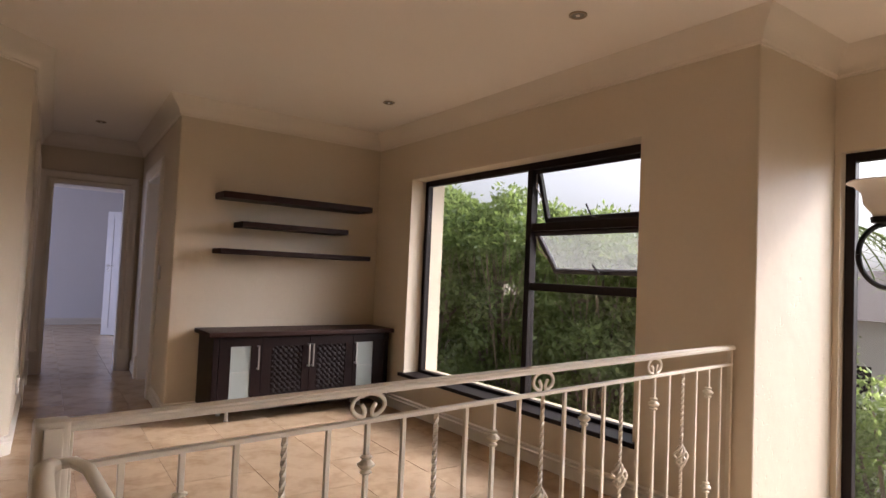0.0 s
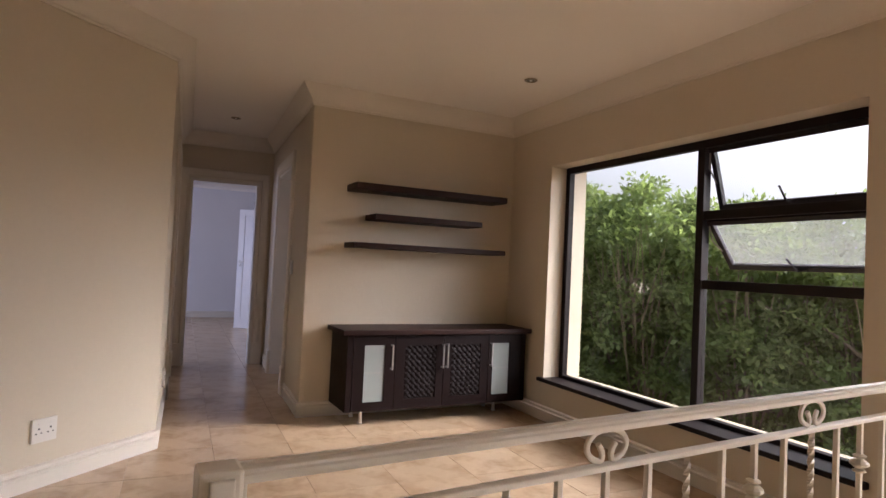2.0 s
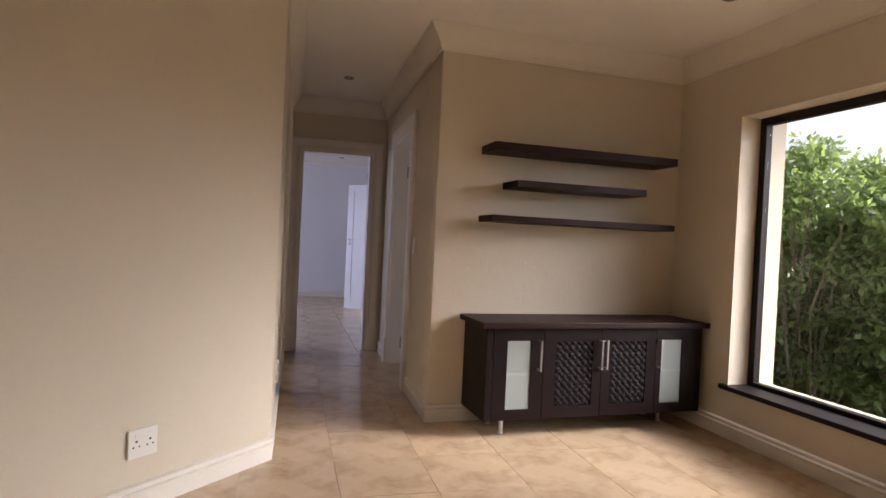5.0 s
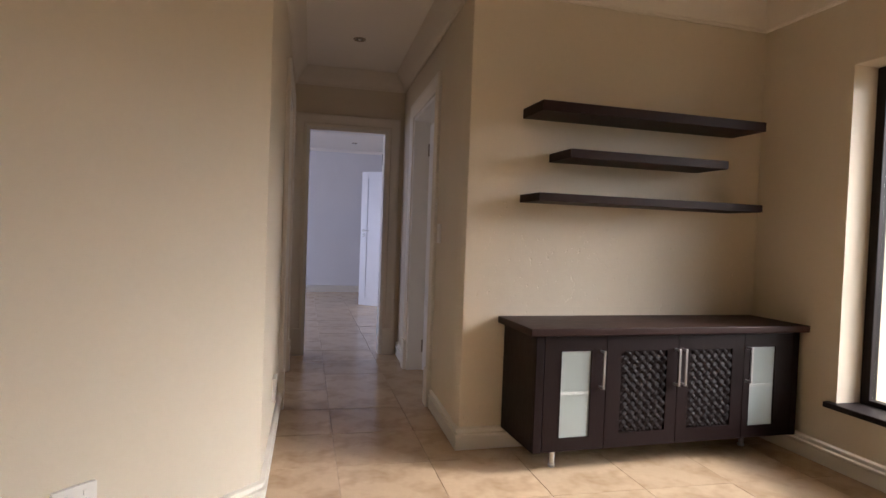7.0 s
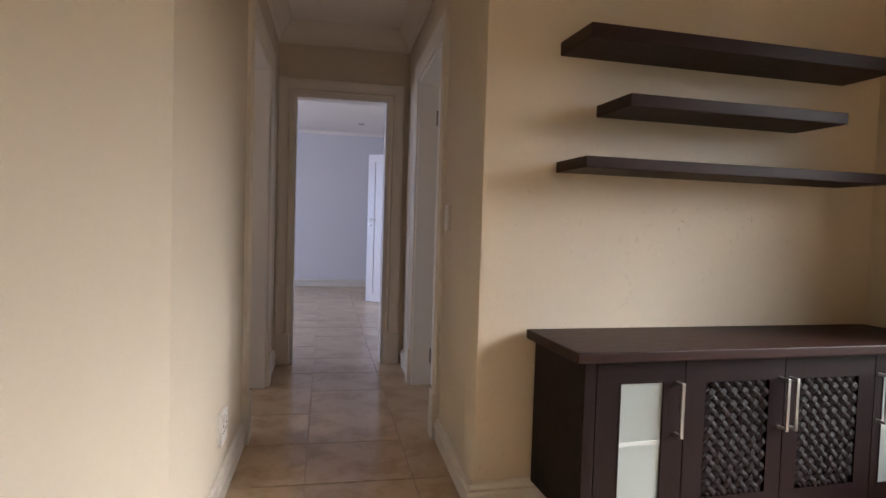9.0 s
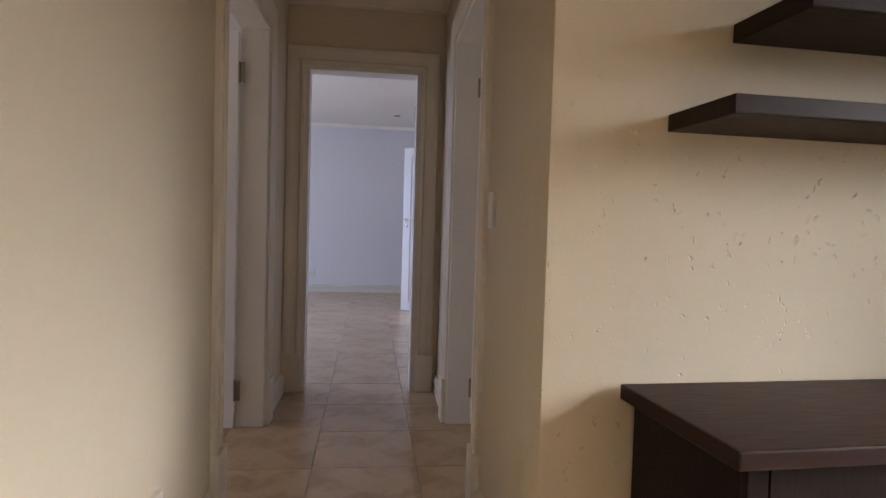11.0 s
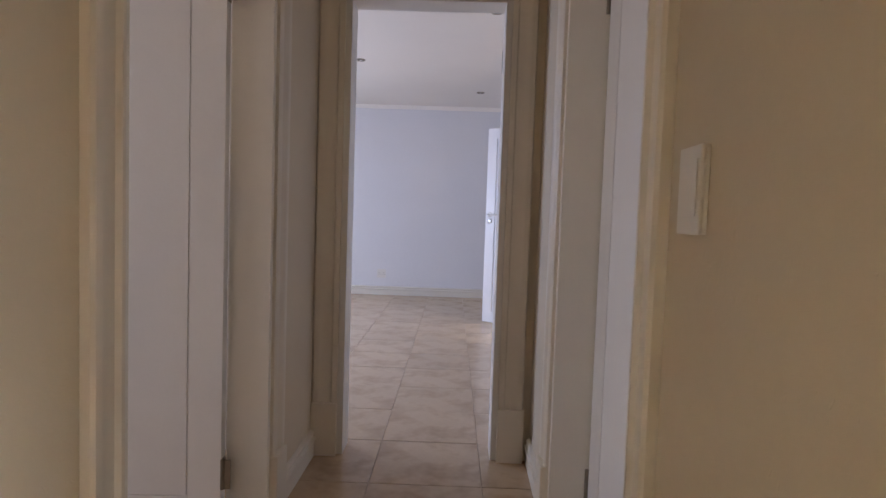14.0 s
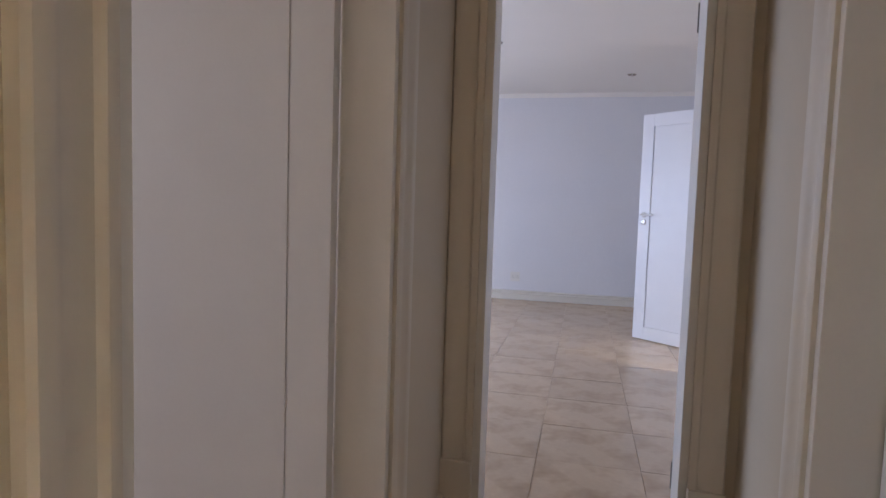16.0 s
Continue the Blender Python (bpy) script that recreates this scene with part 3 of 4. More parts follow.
# ---------- sideboard ----------
def sideboard():
    ob = thing("sideboard", pose(1.172, 4.562, 0, 0, 0, 3.0) @ Matrix.Translation((-1.15, -4.575, 0)), "dark-stained wall sideboard with frosted glass and woven lattice doors", "sideboard")
    x0, x1, yb, yf, zb, zt = 1.19, 2.735, 4.998, 4.622, 0.115, 0.672
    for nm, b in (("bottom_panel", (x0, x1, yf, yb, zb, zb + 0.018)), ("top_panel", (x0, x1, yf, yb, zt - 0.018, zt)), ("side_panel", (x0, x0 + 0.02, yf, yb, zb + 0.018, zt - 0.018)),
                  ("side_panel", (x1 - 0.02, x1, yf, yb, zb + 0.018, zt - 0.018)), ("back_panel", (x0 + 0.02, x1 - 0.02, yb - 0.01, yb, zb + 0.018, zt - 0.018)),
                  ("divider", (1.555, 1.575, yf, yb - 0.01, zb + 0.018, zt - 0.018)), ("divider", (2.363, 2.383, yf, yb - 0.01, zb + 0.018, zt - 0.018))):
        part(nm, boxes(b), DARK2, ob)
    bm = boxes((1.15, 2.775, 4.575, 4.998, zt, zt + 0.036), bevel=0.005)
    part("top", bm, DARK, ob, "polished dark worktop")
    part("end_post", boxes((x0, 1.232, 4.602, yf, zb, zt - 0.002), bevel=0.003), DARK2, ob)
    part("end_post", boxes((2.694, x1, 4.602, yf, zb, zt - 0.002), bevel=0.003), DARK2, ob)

    def bar_handle(parent, x, z0, z1):
        bm = boxes((x - 0.006, x + 0.006, 4.562, 4.569, z0, z1), bevel=0.0015)
        for z in (z0 + 0.006, z1 - 0.006):
            box(bm, x - 0.005, x + 0.005, 4.569, 4.602, z - 0.005, z + 0.005)
        part("handle", bm, STEEL, parent, "brushed steel bar handle")

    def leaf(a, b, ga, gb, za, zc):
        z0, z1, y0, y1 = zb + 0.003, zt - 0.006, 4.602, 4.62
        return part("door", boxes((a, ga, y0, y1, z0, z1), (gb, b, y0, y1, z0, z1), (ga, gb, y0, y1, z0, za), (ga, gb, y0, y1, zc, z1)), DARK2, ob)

    for a, b, ga, gb, hx in ((1.236, 1.562, 1.318, 1.484, 1.530), (2.377, 2.690, 2.412, 2.578, 2.392)):
        d = leaf(a, b, ga, gb, 0.178, 0.600)
        part("pane", boxes((ga, gb, 4.606, 4.611, 0.178, 0.600)), FROST, d, "frosted glass pane")
        part("shelf_line", boxes((ga + 0.004, gb - 0.004, 4.6045, 4.606, 0.386, 0.400)), FROST_EDGE, d, "pale shelf edge seen through the glass")
        part("bead", boxes((ga, ga + 0.004, 4.600, 4.606, 0.178, 0.600), (gb - 0.004, gb, 4.600, 4.606, 0.178, 0.600), (ga, gb, 4.600, 4.606, 0.178, 0.182), (ga, gb, 4.600, 4.606, 0.596, 0.600)), DARK2, d)
        part("shelf", boxes((a + 0.02, b - 0.02, 4.613, 4.96, 0.387, 0.403)), PLASTIC, ob, "pale shelf behind the glass")
        bar_handle(d, hx, 0.415, 0.600)
    for a, b, ga, gb, hx in ((1.566, 1.968, 1.645, 1.905, 1.952), (1.972, 2.373, 2.035, 2.300, 1.990)):
        d = leaf(a, b, ga, gb, 0.190, 0.590)
        part("backing", boxes((ga, gb, 4.615, 4.619, 0.190, 0.590)), DARK2, d)
        w, h, pitch = gb - ga, 0.400, 0.045
        ks = [-h + 0.02 + pitch * i for i in range(int((w + h) / pitch))]
        for sgn in (1, -1):
            for i, k in enumerate(ks):
                u0, u1 = max(k, 0.0) + 0.004, min(k + h, w) - 0.004
                if u1 - u0 < 0.02:
                    continue
                knots = [(u0, 0.0)]
                for j, k2 in enumerate(ks):
                    u = (h + k + k2) / 2
                    if u0 + 0.006 < u < u1 - 0.006:
                        knots.append((u, -sgn * (0.0034 if (i + j) % 2 else -0.0034)))
                knots.append((u1, 0.0))
                pts = [(ga + u, 4.6085 + dy, 0.190 + (u - k) if sgn > 0 else 0.590 - (u - k)) for u, dy in knots]
                part("slat", tube(bmesh.new(), pts, 0.0036, 8, 3.7 if sgn > 0 else 3.0), LATTICE, d)
        bar_handle(d, hx, 0.415, 0.600)
    for x, ys in ((1.352, (4.72, 4.93)), (2.56, (4.79, 4.95))):
        for y in ys:
            part("leg", lathe(bmesh.new(), [(0.014, 0.012), (0.014, 0.115)], (x, y, 0), 14), STEEL, ob, "short steel leg", smooth=True)
            part("foot", lathe(bmesh.new(), [(0.016, 0.0), (0.018, 0.004), (0.018, 0.012), (0.014, 0.014)], (x, y, 0), 14), STEEL, ob, smooth=True)
    return ob


sideboard()


# ---------- stair railing ----------
def knuckle(bal, s, z):
    prof = [(0.007, -0.026), (0.016, -0.021), (0.016, -0.018), (0.008, -0.013), (0.014, -0.010), (0.023, -0.0025), (0.023, 0.0025), (0.014, 0.010), (0.008, 0.013), (0.016, 0.018), (0.016, 0.021), (0.007, 0.026)]
    part("knuckle", lathe(bmesh.new(), [(r, z + dz) for r, dz in prof], (s, 0, 0), 10), RAIL, bal, "cast collar")


def railing():
    P0, P1 = (0.143, 1.261), (2.878, 1.527)
    ob = thing("stair_railing", along(P0, P1), "cream painted wrought iron railing with scrolls and twisted balusters", "railing")
    L = length(P0, P1)

    def top(s):
        return 0.919 + 0.022 * s / L

    def low(s):
        return top(s) - 0.085

    prof = [(-0.020, -0.020), (0.020, -0.020), (0.022, -0.014), (0.022, -0.009), (0.018, -0.006), (0.018, -0.002), (0.013, 0.0), (0.004, 0.0), (0.002, -0.003), (-0.002, -0.003), (-0.004, 0.0), (-0.013, 0.0), (-0.018, -0.002), (-0.018, -0.006), (-0.022, -0.009), (-0.022, -0.014)]
    bm = sweep(bmesh.new(), [(0.0, 0, top(0)), (L, 0, top(L))], prof, (0, 0, 1))
    part("handrail", bm, RAIL, ob, "moulded handrail")
    flat = [(-0.011, -0.011), (0.011, -0.011), (0.011, -0.002), (0.009, 0.0), (-0.009, 0.0), (-0.011, -0.002)]
    part("lower_rail", sweep(bmesh.new(), [(0.0, 0, low(0)), (L, 0, low(L))], flat, (0, 0, 1)), RAIL, ob)
    # post made of the handrail turned down
    bm = boxes((-0.030, 0.026, -0.026, 0.026, 0.0, top(0) + 0.002), bevel=0.006)
    box(bm, -0.018, 0.014, -0.033, -0.025, 0.2, top(0) - 0.008, bevel=0.003)
    box(bm, 0.025, 0.032, -0.016, 0.016, 0.2, top(0) - 0.008, bevel=0.003)
    part("newel", bm, RAIL, ob, "moulded end post")
    part("end_post", boxes((L - 0.020, L - 0.002, -0.010, 0.010, 0.0, top(L) - 0.010), bevel=0.002), RAIL, ob)
    for i in range(-5, 18):
        s = 0.691 + 0.1145 * i
        kind = i % 4
        r, z1 = 0.006, low(s) - 0.008
        if kind == 2:
            bm = bmesh.new()
            n = 112
            rings = []
            for k in range(n + 1):
                z = z1 * k / n
                a = k * 0.50 if 0.02 < z < z1 - 0.02 else 0
                rings.append([bm.verts.new((s + 1.35 * r * math.cos(a + j * math.pi / 2), 1.35 * r * math.sin(a + j * math.pi / 2), z)) for j in range(4)])
            for p, q in zip(rings, rings[1:]):
                for j in range(4):
                    bm.faces.new((p[j], p[(j + 1) % 4], q[(j + 1) % 4], q[j]))
            bmesh.ops.recalc_face_normals(bm, faces=bm.faces)
            bal = part("baluster", bm, RAIL, ob, "twisted baluster")
            bb = bmesh.new()
            for j in range(4):
                pts = []
                for k in range(13):
                    f = k / 12
                    rad = 0.006 + 0.022 * math.sin(math.pi * f)
                    ang = j * math.pi / 2 + f * math.pi * 1.2
                    pts.append((s + rad * math.cos(ang), rad * math.sin(ang), 0.44 + 0.09 * f))
                tube(bb, pts, 0.0045, 6)
            part("basket", bb, RAIL, bal, "open twisted basket", smooth=True)
        else:
            bal = part("baluster", boxes((s - r, s + r, -r, r, 0.0, z1), bevel=0.0012), RAIL, ob)
            if kind == 0:
                knuckle(bal, s, low(s) - 0.118)
                knuckle(bal, s, 0.31)
        if i in (0, 6, 12):
            zc = low(s)
            for sg in (-1, 1):
                pts = []
                for k in range(20):
                    ang = radians(90 - 158 * k / 19)
                    pts.append((s + sg * 0.050 * math.cos(ang), 0, zc + 0.034 + 0.031 * math.sin(ang)))
                for u, v in ((0.013, 0.008), (0.011, 0.016), (0.013, 0.025), (0.019, 0.034), (0.022, 0.038)):
                    pts.append((s + sg * u, 0, zc + v))
                part("scroll", tube(bmesh.new(), pts, 0.0052, 8, 1.2), RAIL, ob, "open curled scroll", smooth=True)
    # stair handrail that wraps round the end post
    right = [(-0.004, -0.036, 0.848), (0.030, -0.045, 0.850), (0.050, -0.075, 0.842), (0.070, -0.12, 0.805), (0.100, -0.19, 0.735), (0.185, -0.39, 0.535), (0.285, -0.63, 0.29), (0.385, -0.89, 0.05)]
    left = [(0.0, -0.040, 0.848), (-0.016, -0.055, 0.848), (-0.020, -0.09, 0.836), (-0.020, -0.15, 0.795), (-0.016, -0.30, 0.63), (-0.008, -0.52, 0.38), (0.0, -0.78, 0.09)]
    part("stair_handrail", tube(bmesh.new(), right, 0.013, 10, 0.8), RAIL, ob, "curved stair handrail", smooth=True)
    part("stair_handrail", tube(bmesh.new(), left, 0.017, 10, 0.8), RAIL, ob, "curved stair handrail", smooth=True)
    curl = [(-0.045 + 0.036 * math.cos(a), -0.07, 0.755 + 0.036 * math.sin(a)) for a in [radians(-70 + 12 * k) for k in range(26)]]
    part("curl", tube(bmesh.new(), curl, 0.012, 8), RAIL, ob, "iron curl", smooth=True)
    return ob


railing()


# ---------- electrical fittings ----------
def socket(m, label, w=0.125, h=0.115):
    ob = thing("wall_socket", m, label, "socket", "wall sockets")
    part("box", boxes((-w / 2, w / 2, -0.012, 0.0, -h / 2, h / 2), bevel=0.003), PLASTIC, ob)
    part("plate", boxes((-w / 2 - 0.001, w / 2 + 0.001, -0.017, -0.012, -h / 2 - 0.001, h / 2 + 0.001), bevel=0.002), PLASTIC, ob)
    for x in (-0.03, 0.03):
        part("rocker", boxes((x - 0.008, x + 0.008, -0.0215, -0.017, 0.026, 0.042), bevel=0.002), PLASTIC, ob)
        for dx, z, r in ((0, 0.010, 0.0048), (-0.013, -0.012, 0.0036), (0.013, -0.012, 0.0036)):
            bm = lathe(bmesh.new(), [(r, 0), (r, 0.0012)], sides=12)
            bm.transform(Matrix.Translation((x + dx, -0.017, z)) @ Matrix.Rotation(radians(90), 4, 'X'))
            part("pin_hole", bm, HOLE, ob)
    return ob


def facing(p0, p1, s, z):
    """On a wall: local -y points out into the room."""
    return along(p0, p1) @ Matrix.Translation((s, 0, z)) @ Matrix.Rotation(math.pi, 4, 'Z')


socket(facing(G1, H1, 0.712, 0.285), "white double wall socket on the slanted wall")
socket(facing(F1, G1, length(F1, G1) - 0.75, 0.29), "white wall socket low on the passage wall", 0.12, 0.12)
socket(facing((BX1, BY1), (BX0, BY1), BX1 + 0.322, 0.29), "small white wall socket on the bedroom wall", 0.115, 0.115)

sw = thing("light_switch", facing(D1, E1, 0.648, 1.128), "white light switch beside the door casing", "light switch")
part("box", boxes((-0.040, 0.040, -0.006, 0.0, -0.060, 0.060), bevel=0.002), PLASTIC, sw)
part("plate", boxes((-0.041, 0.041, -0.012, -0.006, -0.061, 0.061), bevel=0.003), PLASTIC, sw)
part("rocker", boxes((-0.030, 0.030, -0.0142, -0.0125, -0.036, 0.042), bevel=0.0008), PLASTIC, sw)


def downlight(x, y):
    ob = thing("ceiling_downlight", pose(x, y, CEILING), "recessed brass-ringed ceiling downlight, switched off", "ceiling light", "ceiling downlights")
    part("ring", lathe(bmesh.new(), [(0.036, -0.001), (0.046, -0.001), (0.046, -0.005), (0.041, -0.008), (0.034, -0.006), (0.032, 0.002)], sides=28), LAMPRING, ob, "brass ring", smooth=True)
    part("lens", lathe(bmesh.new(), [(0.001, -0.002), (0.026, -0.0025), (0.031, -0.004)], sides=24), BULB, ob, smooth=True)
    part("lamp_core", lathe(bmesh.new(), [(0.001, -0.009), (0.009, -0.008), (0.012, -0.003)], sides=16), PLASTIC, ob, smooth=True)
    return ob


for x, y in ((2.28, 4.0), (2.25, 2.0), (0.50, 6.49), (-0.31, 3.93), (-0.30, 10.5), (0.895, 11.82), (0.89, 9.1)):
    downlight(x, y)


# ---------- chandelier over the stairs ----------
def chandelier(x, y, z):
    ob = thing("chandelier", pose(x, y, z), "black iron chandelier with opal glass cups hanging over the stairs", "chandelier")
    part("stem", tube(bmesh.new(), [(0, 0, 0.02), (0, 0, CEILING - z)], 0.008, 8), IRON, ob, smooth=True)
    part("canopy", lathe(bmesh.new(), [(0.012, CEILING - z - 0.05), (0.05, CEILING - z - 0.02), (0.055, CEILING - z)], sides=20), IRON, ob, smooth=True)
    for k in range(3):
        a = math.radians(150 + 120 * k)
        d = Vector((math.cos(a), math.sin(a), 0))
        rb = tube(bmesh.new(), [d * (0.27 + 0.105 * math.cos(t)) + Vector((0, 0, -0.08 + 0.105 * math.sin(t))) for t in [2 * math.pi * i / 36 for i in range(37)]], 0.009, 8)
        arm = part("arm", rb, IRON, ob, "iron ring arm", smooth=True)
        part("bracket", tube(bmesh.new(), [(0, 0, 0.04), d * 0.1 + Vector((0, 0, -0.03)), d * 0.18 + Vector((0, 0, -0.06))], 0.007, 8), IRON, ob, smooth=True)
        c = d * 0.29
        part("cup", lathe(bmesh.new(), [(0.028, 0.045), (0.032, 0.06), (0.055, 0.09), (0.062, 0.13), (0.085, 0.155), (0.105, 0.162), (0.10, 0.168), (0.06, 0.15)], (c.x, c.y, 0.0), 28), SHADE, arm, "opal glass cup", smooth=True)
        part("holder", lathe(bmesh.new(), [(0.012, 0.022), (0.034, 0.03), (0.036, 0.048), (0.02, 0.05)], (c.x, c.y, 0.0), 20), IRON, arm, smooth=True)
    return ob


chandelier(2.65, 0.60, 1.425)


# ---------- outside ----------
ground = tagged(part("ground", boxes((-400, 400, -400, 400, -3.4, -3.1)), GROUND), "dry leaf-strewn garden ground", "ground", kind="structure")


def leaves(rng, centres, spread, count, size, mat, name, parent, label=""):
    """A crown of many small two-sided leaves gathered in clumps."""
    o = rng.normal(0, 1, (count, 3))
    c = centres[rng.integers(0, len(centres), count)] + o * spread * np.array([1.0, 1.0, 0.5])
    d = o * 0.5 + rng.normal(0, 0.6, (count, 3)) + np.array([0, 0, -0.15])
    d /= np.linalg.norm(d, axis=1, keepdims=True)
    e = np.cross(d, rng.normal(0, 0.55, (count, 3)) + np.array([0.15, -0.1, 1.0]))
    e /= np.linalg.norm(e, axis=1, keepdims=True)
    n = np.cross(d, e)
    s = (size * rng.uniform(0.6, 1.5, count))[:, None]
    v = np.stack([c, c + d * s * 0.45 + e * s * 0.26 + n * s * 0.06, c + d * s, c + d * s * 0.45 - e * s * 0.26 + n * s * 0.06], 1).reshape(-1, 3)
    me = bpy.data.meshes.new(name)
    me.vertices.add(len(v))
    me.vertices.foreach_set("co", v.ravel())
    k = np.arange(count) * 4
    tri = np.stack([k, k + 1, k + 2, k, k + 2, k + 3], 1).reshape(-1)
    me.loops.add(len(tri))
    me.loops.foreach_set("vertex_index", tri)
    me.polygons.add(count * 2)
    me.polygons.foreach_set("loop_start", np.arange(count * 2) * 3)
    me.polygons.foreach_set("loop_total", np.full(count * 2, 3))
    me.materials.append(mat)
    me.update()
    me.validate()
    ob = new(name, me)
    ob.parent = parent
    if label:
        ob["label"] = label
    return ob


def tree(x, y, top, radius, seed, mat, label, base=-3.1, count=34000, size=0.088):
    rng = np.random.default_rng(seed)
    ob = thing("tree", pose(x, y, base), label, "tree", "garden trees")
    h = top - base
    bm = bmesh.new()
    tips = []
    for stem in range(3):
        a = rng.uniform(0, 6.28)
        lean = rng.uniform(0.1, 0.35)
        pts = [Vector((0.12 * math.cos(a), 0.12 * math.sin(a), 0))]
        for k in range(1, 7):
            f = k / 6
            pts.append(Vector((math.cos(a) * lean * f * radius + rng.normal(0, 0.06), math.sin(a) * lean * f * radius + rng.normal(0, 0.06), h * 0.72 * f)))
        tube(bm, pts, [0.085 * (1 - 0.75 * k / 6) for k in range(7)], 7)
        for k in range(2, 7):
            for _ in range(3):
                b = rng.uniform(0, 6.28)
                ln = radius * rng.uniform(0.45, 0.95)
                p = pts[k]
                q1 = p + Vector((math.cos(b) * ln * 0.5, math.sin(b) * ln * 0.5, ln * rng.uniform(0.15, 0.4)))
                q2 = p + Vector((math.cos(b) * ln, math.sin(b) * ln, ln * rng.uniform(0.2, 0.8)))
                tube(bm, [p, q1, q2], [0.03, 0.018, 0.006], 5)
                tips += [q1, q2, (q1 + q2) / 2]
    part("trunk", bm, BARK, ob, "forked grey-brown trunk and limbs", smooth=True)
    cl = []
    while len(cl) < 85:
        p = rng.uniform(-1, 1, 3)
        r = np.linalg.norm(p)
        if 0.45 < r < 1.0 and (p[2] > -0.15 or rng.uniform() < 0.55):
            k = 1 + 0.22 * math.sin(4 * p[0] + seed) * math.cos(5 * p[1] + 2 * p[2])
            cl.append((p[0] * radius * k, p[1] * radius * k, h * 0.54 + p[2] * h * 0.44 * k))
    for _ in range(55):
        a, q = rng.uniform(0, 6.28), math.sqrt(rng.uniform(0, 1))
        cl.append((math.cos(a) * radius * 0.95 * q, math.sin(a) * radius * 0.95 * q, h * (0.985 - 0.16 * q * q) + rng.normal(0, 0.09)))
    twig = bmesh.new()
    for c in cl[::2]:
        q = Vector(c)
        p = Vector((q.x * 0.3, q.y * 0.3, q.z * 0.45))
        m = (p + q) / 2 + Vector(rng.normal(0, 0.1, 3))
        tube(twig, [p, m, q], [0.02, 0.013, 0.005], 5)
    part("branches", twig, BARK, ob, "thin grey-brown branches", smooth=True)
    cl += [tuple(t) for t in tips]
    leaves(rng, np.array(cl), 0.125, count, size, mat, "crown", ob, "crown of small green leaves")
    return ob


FRONT = ((9.7, 5.0, 1.95, 1.15, 1), (8.6, 5.4, 2.1, 1.5, 2), (7.9, 6.7, 2.2, 1.5, 3), (7.1, 8.0, 2.45, 1.5, 4), (6.1, 9.2, 2.6, 1.5, 5), (5.1, 10.4, 2.5, 1.5, 6))
for x, y, top, r, sd in FRONT:
    tree(x, y, top + 0.2, r, sd, LEAF, "dense leafy garden tree outside the window")
for x, y, top, r, sd in ((11.0, 6.4, 2.0, 1.9, 11), (9.9, 8.8, 2.3, 1.9, 12), (8.4, 10.8, 2.6, 1.9, 13), (6.6, 12.6, 2.7, 1.9, 14)):
    tree(x, y, top, r, sd, LEAF2, "leafy tree with shade-darkened leaves at the back of the garden", count=20000, size=0.09)


def shrub(x, y, top, radius, seed, mat):
    rng = np.random.default_rng(seed)
    ob = thing("shrub", pose(x, y, -3.1), "sunlit round garden shrub", "shrub", "garden shrubs")
    bm = bmesh.new()
    for _ in range(7):
        a, ln = rng.uniform(0, 6.28), radius * rng.uniform(0.3, 0.8)
        tube(bm, [(0, 0, 0), (math.cos(a) * ln * 0.4, math.sin(a) * ln * 0.4, (top + 3.1) * 0.45), (math.cos(a) * ln, math.sin(a) * ln, (top + 3.1) * 0.85)], [0.05, 0.03, 0.01], 6)
    part("stem", bm, BARK, ob, smooth=True)
    p = rng.normal(0, 1, (140, 3))
    p /= np.linalg.norm(p, axis=1, keepdims=True)
    p *= rng.uniform(0.6, 1.0, (140, 1))
    c = p * np.array([radius, radius, (top + 3.1) * 0.5]) + np.array([0, 0, (top + 3.1) * 0.5])
    leaves(rng, c, 0.12, 9000, 0.08, mat, "crown", ob, "mass of small bright leaves")


for x, y, top, r, sd in ((7.6, 2.35, 0.55, 1.0, 21), (8.6, 1.5, 0.75, 1.1, 22), (7.3, 1.0, 0.1, 1.0, 23), (8.0, 3.2, 0.2, 0.9, 24)):
    shrub(x, y, top, r, sd, LEAF)


def palm(x, y, top):
    rng = np.random.default_rng(31)
    ob = thing("palm_tree", pose(x, y, -3.1), "tall palm tree beyond the garden", "palm tree")
    h = top + 3.1
    part("trunk", tube(bmesh.new(), [(0, 0, 0), (0.05, 0, h * 0.5), (0, 0, h)], [0.2, 0.15, 0.13], 10), BARK, ob, smooth=True)
    for k in range(22):
        a, droop, ln = rng.uniform(0, 6.28), rng.uniform(0.2, 1.3), rng.uniform(1.5, 2.1)
        bm = bmesh.new()
        d, sd = Vector((math.cos(a), math.sin(a), 0)), Vector((-math.sin(a), math.cos(a), 0))
        sp = [d * (ln * f) + Vector((0, 0, h + 0.9 * f - (0.9 + droop) * f * f)) for f in [i / 14 for i in range(15)]]
        tube(bm, sp, 0.018, 5)
        for i in range(2, 15):
            for sg in (-1, 1):
                tip = sp[i] + sd * (sg * 0.42) + d * 0.2 + Vector((0, 0, -0.16))
                v = [bm.verts.new(sp[i] + d * 0.02), bm.verts.new(sp[i] - d * 0.03), bm.verts.new(tip)]
                bm.faces.new(v)
        part("frond", bm, PALM, ob)
    return ob


palm(15.5, 6.6, 2.6)


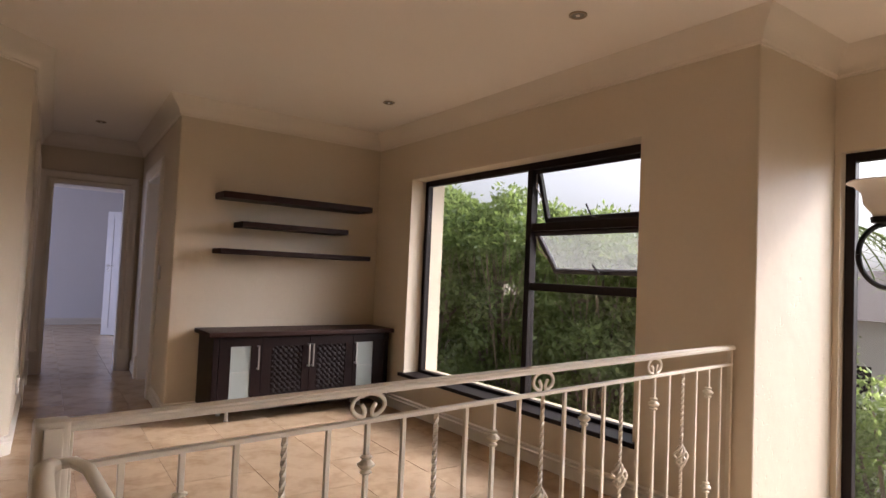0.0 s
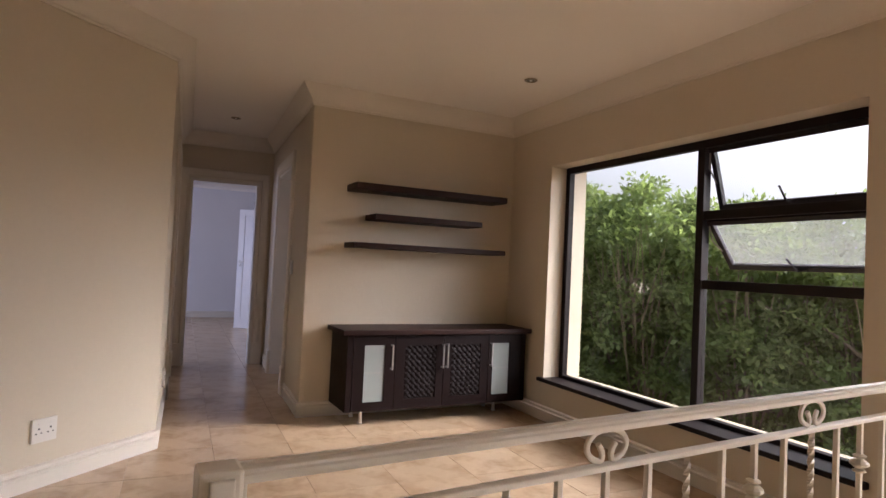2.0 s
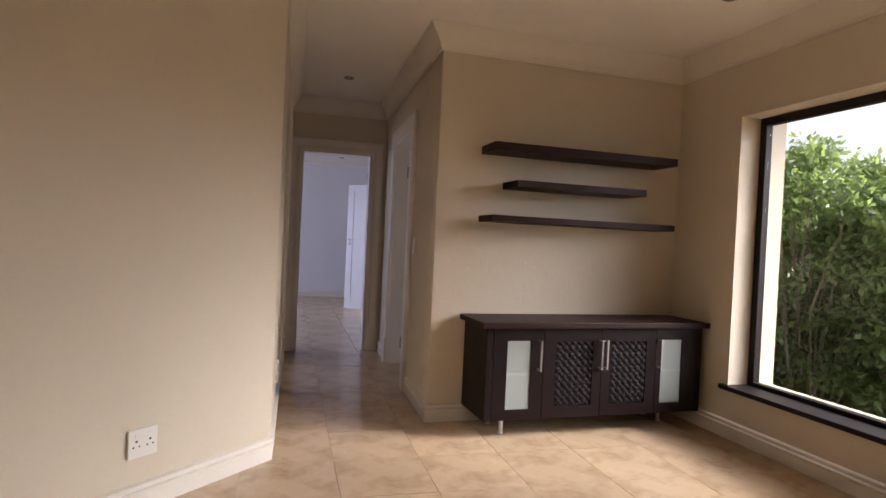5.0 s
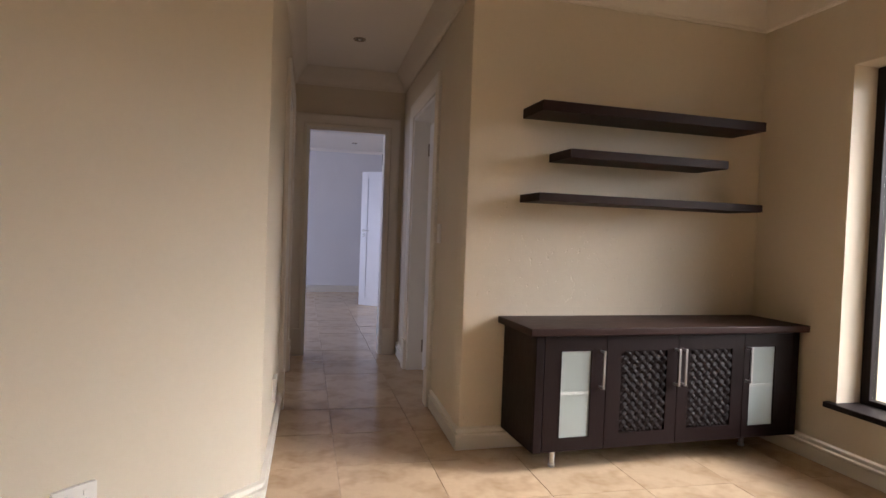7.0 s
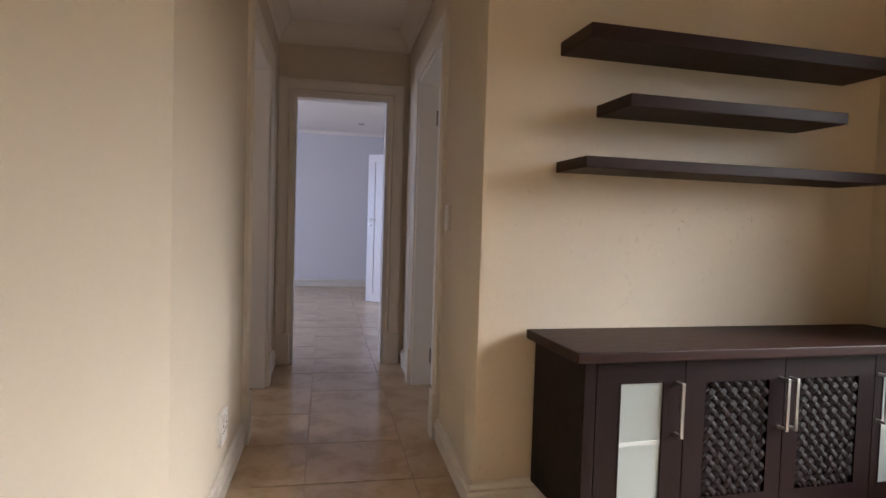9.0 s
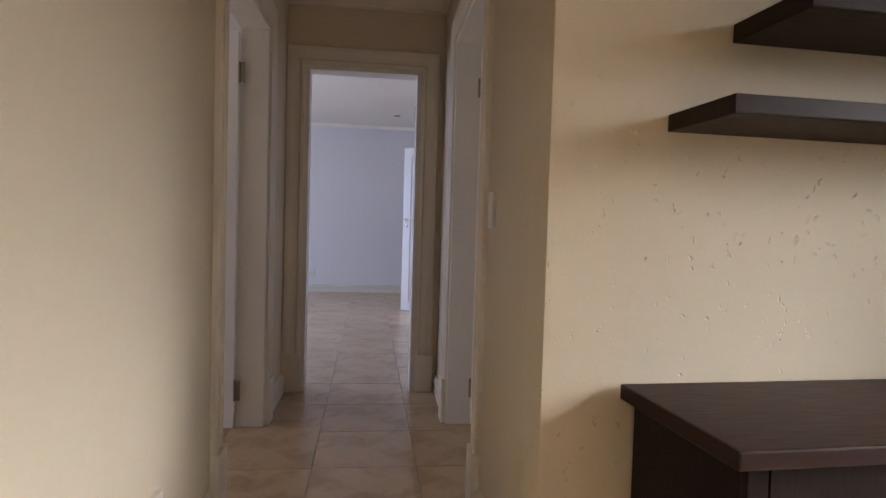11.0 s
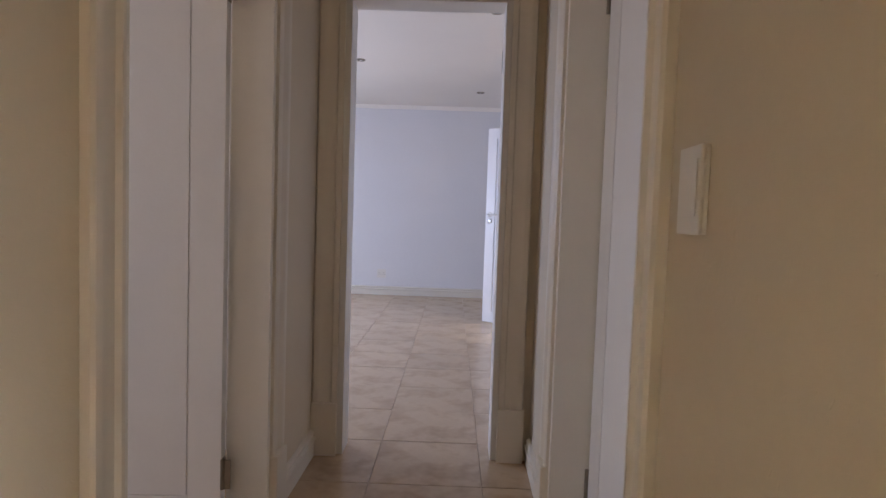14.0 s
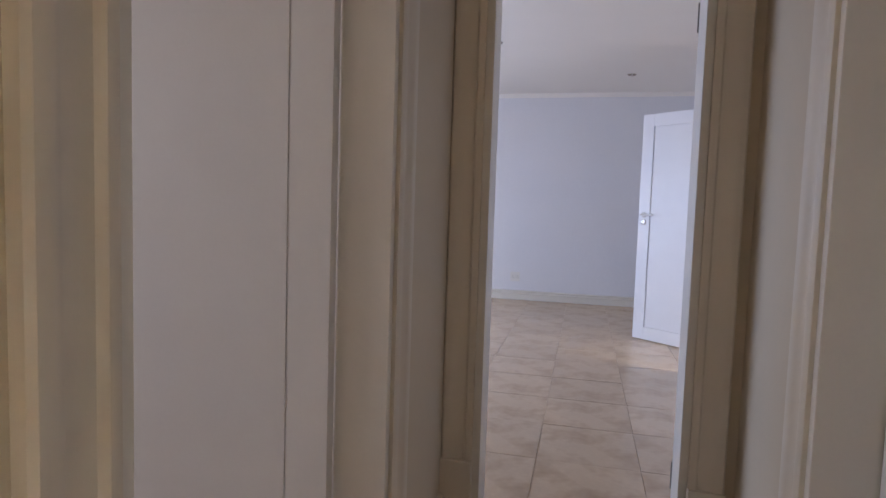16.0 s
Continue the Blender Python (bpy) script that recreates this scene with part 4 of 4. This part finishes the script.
def neighbour_house():
    ob = thing("house", pose(18, 5.5, -3.1), "grey rendered neighbouring house with a tiled roof", "house")
    part("wall", boxes((0, 7, -6, 6, 0, 3.6)), RENDERW, ob)
    bm = bmesh.new()
    v = [bm.verts.new(p) for p in ((-0.5, -6.5, 3.6), (7.5, -6.5, 3.6), (7.5, 6.5, 3.6), (-0.5, 6.5, 3.6), (3.5, -3, 5.0), (3.5, 3, 5.0))]
    for f in ((0, 1, 4), (1, 2, 5, 4), (2, 3, 5), (3, 0, 4, 5), (0, 3, 2, 1)):
        bm.faces.new([v[i] for i in f])
    part("roof", bm, ROOF, ob, "dark tiled roof")
    for y in (-4.5, -1.5, 1.5, 4.0):
        w = part("window", boxes((-0.03, 0.05, y - 0.6, y + 0.6, 1.0, 2.4)), FRAME, ob)
        part("sill", boxes((-0.09, 0.02, y - 0.68, y + 0.68, 0.92, 1.0)), RENDERW, w)
    return ob


neighbour_house()
gw = tagged(part("garden_wall", boxes((11.5, 11.75, -8, 14, -3.1, -1.2), (11.46, 11.79, -8, 14, -1.2, -1.1)), RENDERW), "grey rendered garden boundary wall", "garden wall")

# ---------- floor tiles ----------
floor = tagged(part("floor", boxes((-3.1, 4.2, -3.4, 13.0, -0.14, -0.004)), GROUT), "cream travertine-look floor tiles with dark joints", "floor", kind="structure")
PITCH = 0.456
tile_mesh = bpy.data.meshes.new("tile")
tb = boxes((-PITCH / 2 + 0.0016, PITCH / 2 - 0.0016, -PITCH / 2 + 0.0016, PITCH / 2 - 0.0016, -0.012, 0.0), bevel=0.0012)
tb.to_mesh(tile_mesh)
tb.free()
tile_mesh.materials.append(TILE)


def tiles(x0, x1, y0, y1, keep=None):
    i0, i1 = math.floor((x0 - 0.327) / PITCH), math.ceil((x1 - 0.327) / PITCH)
    j0, j1 = math.floor((y0 - 7.60) / PITCH), math.ceil((y1 - 7.60) / PITCH)
    for i in range(i0, i1):
        for j in range(j0, j1):
            x, y = 0.327 + (i + 0.5) * PITCH, 7.60 + (j + 0.5) * PITCH
            if keep and not keep(x, y):
                continue
            if (i, j) in laid:
                continue
            laid.add((i, j))
            ob = new("tile", tile_mesh)
            ob.parent = floor
            ob.matrix_basis = pose(x, y, -0.0004 * ((i * 7 + j * 3) % 4), 0, 0, 90 * ((i * 5 + j * 3) % 4 // 2 * 2))


laid = set()
tiles(0.0, 1.0, 4.6, 7.6)
tiles(-1.9, 2.9, -0.6, 5.0, lambda x, y: y - x < 5.0)
tiles(-1.2, 1.7, 7.6, 12.80)
tiles(-0.6, 0.0, 4.9, 7.4)
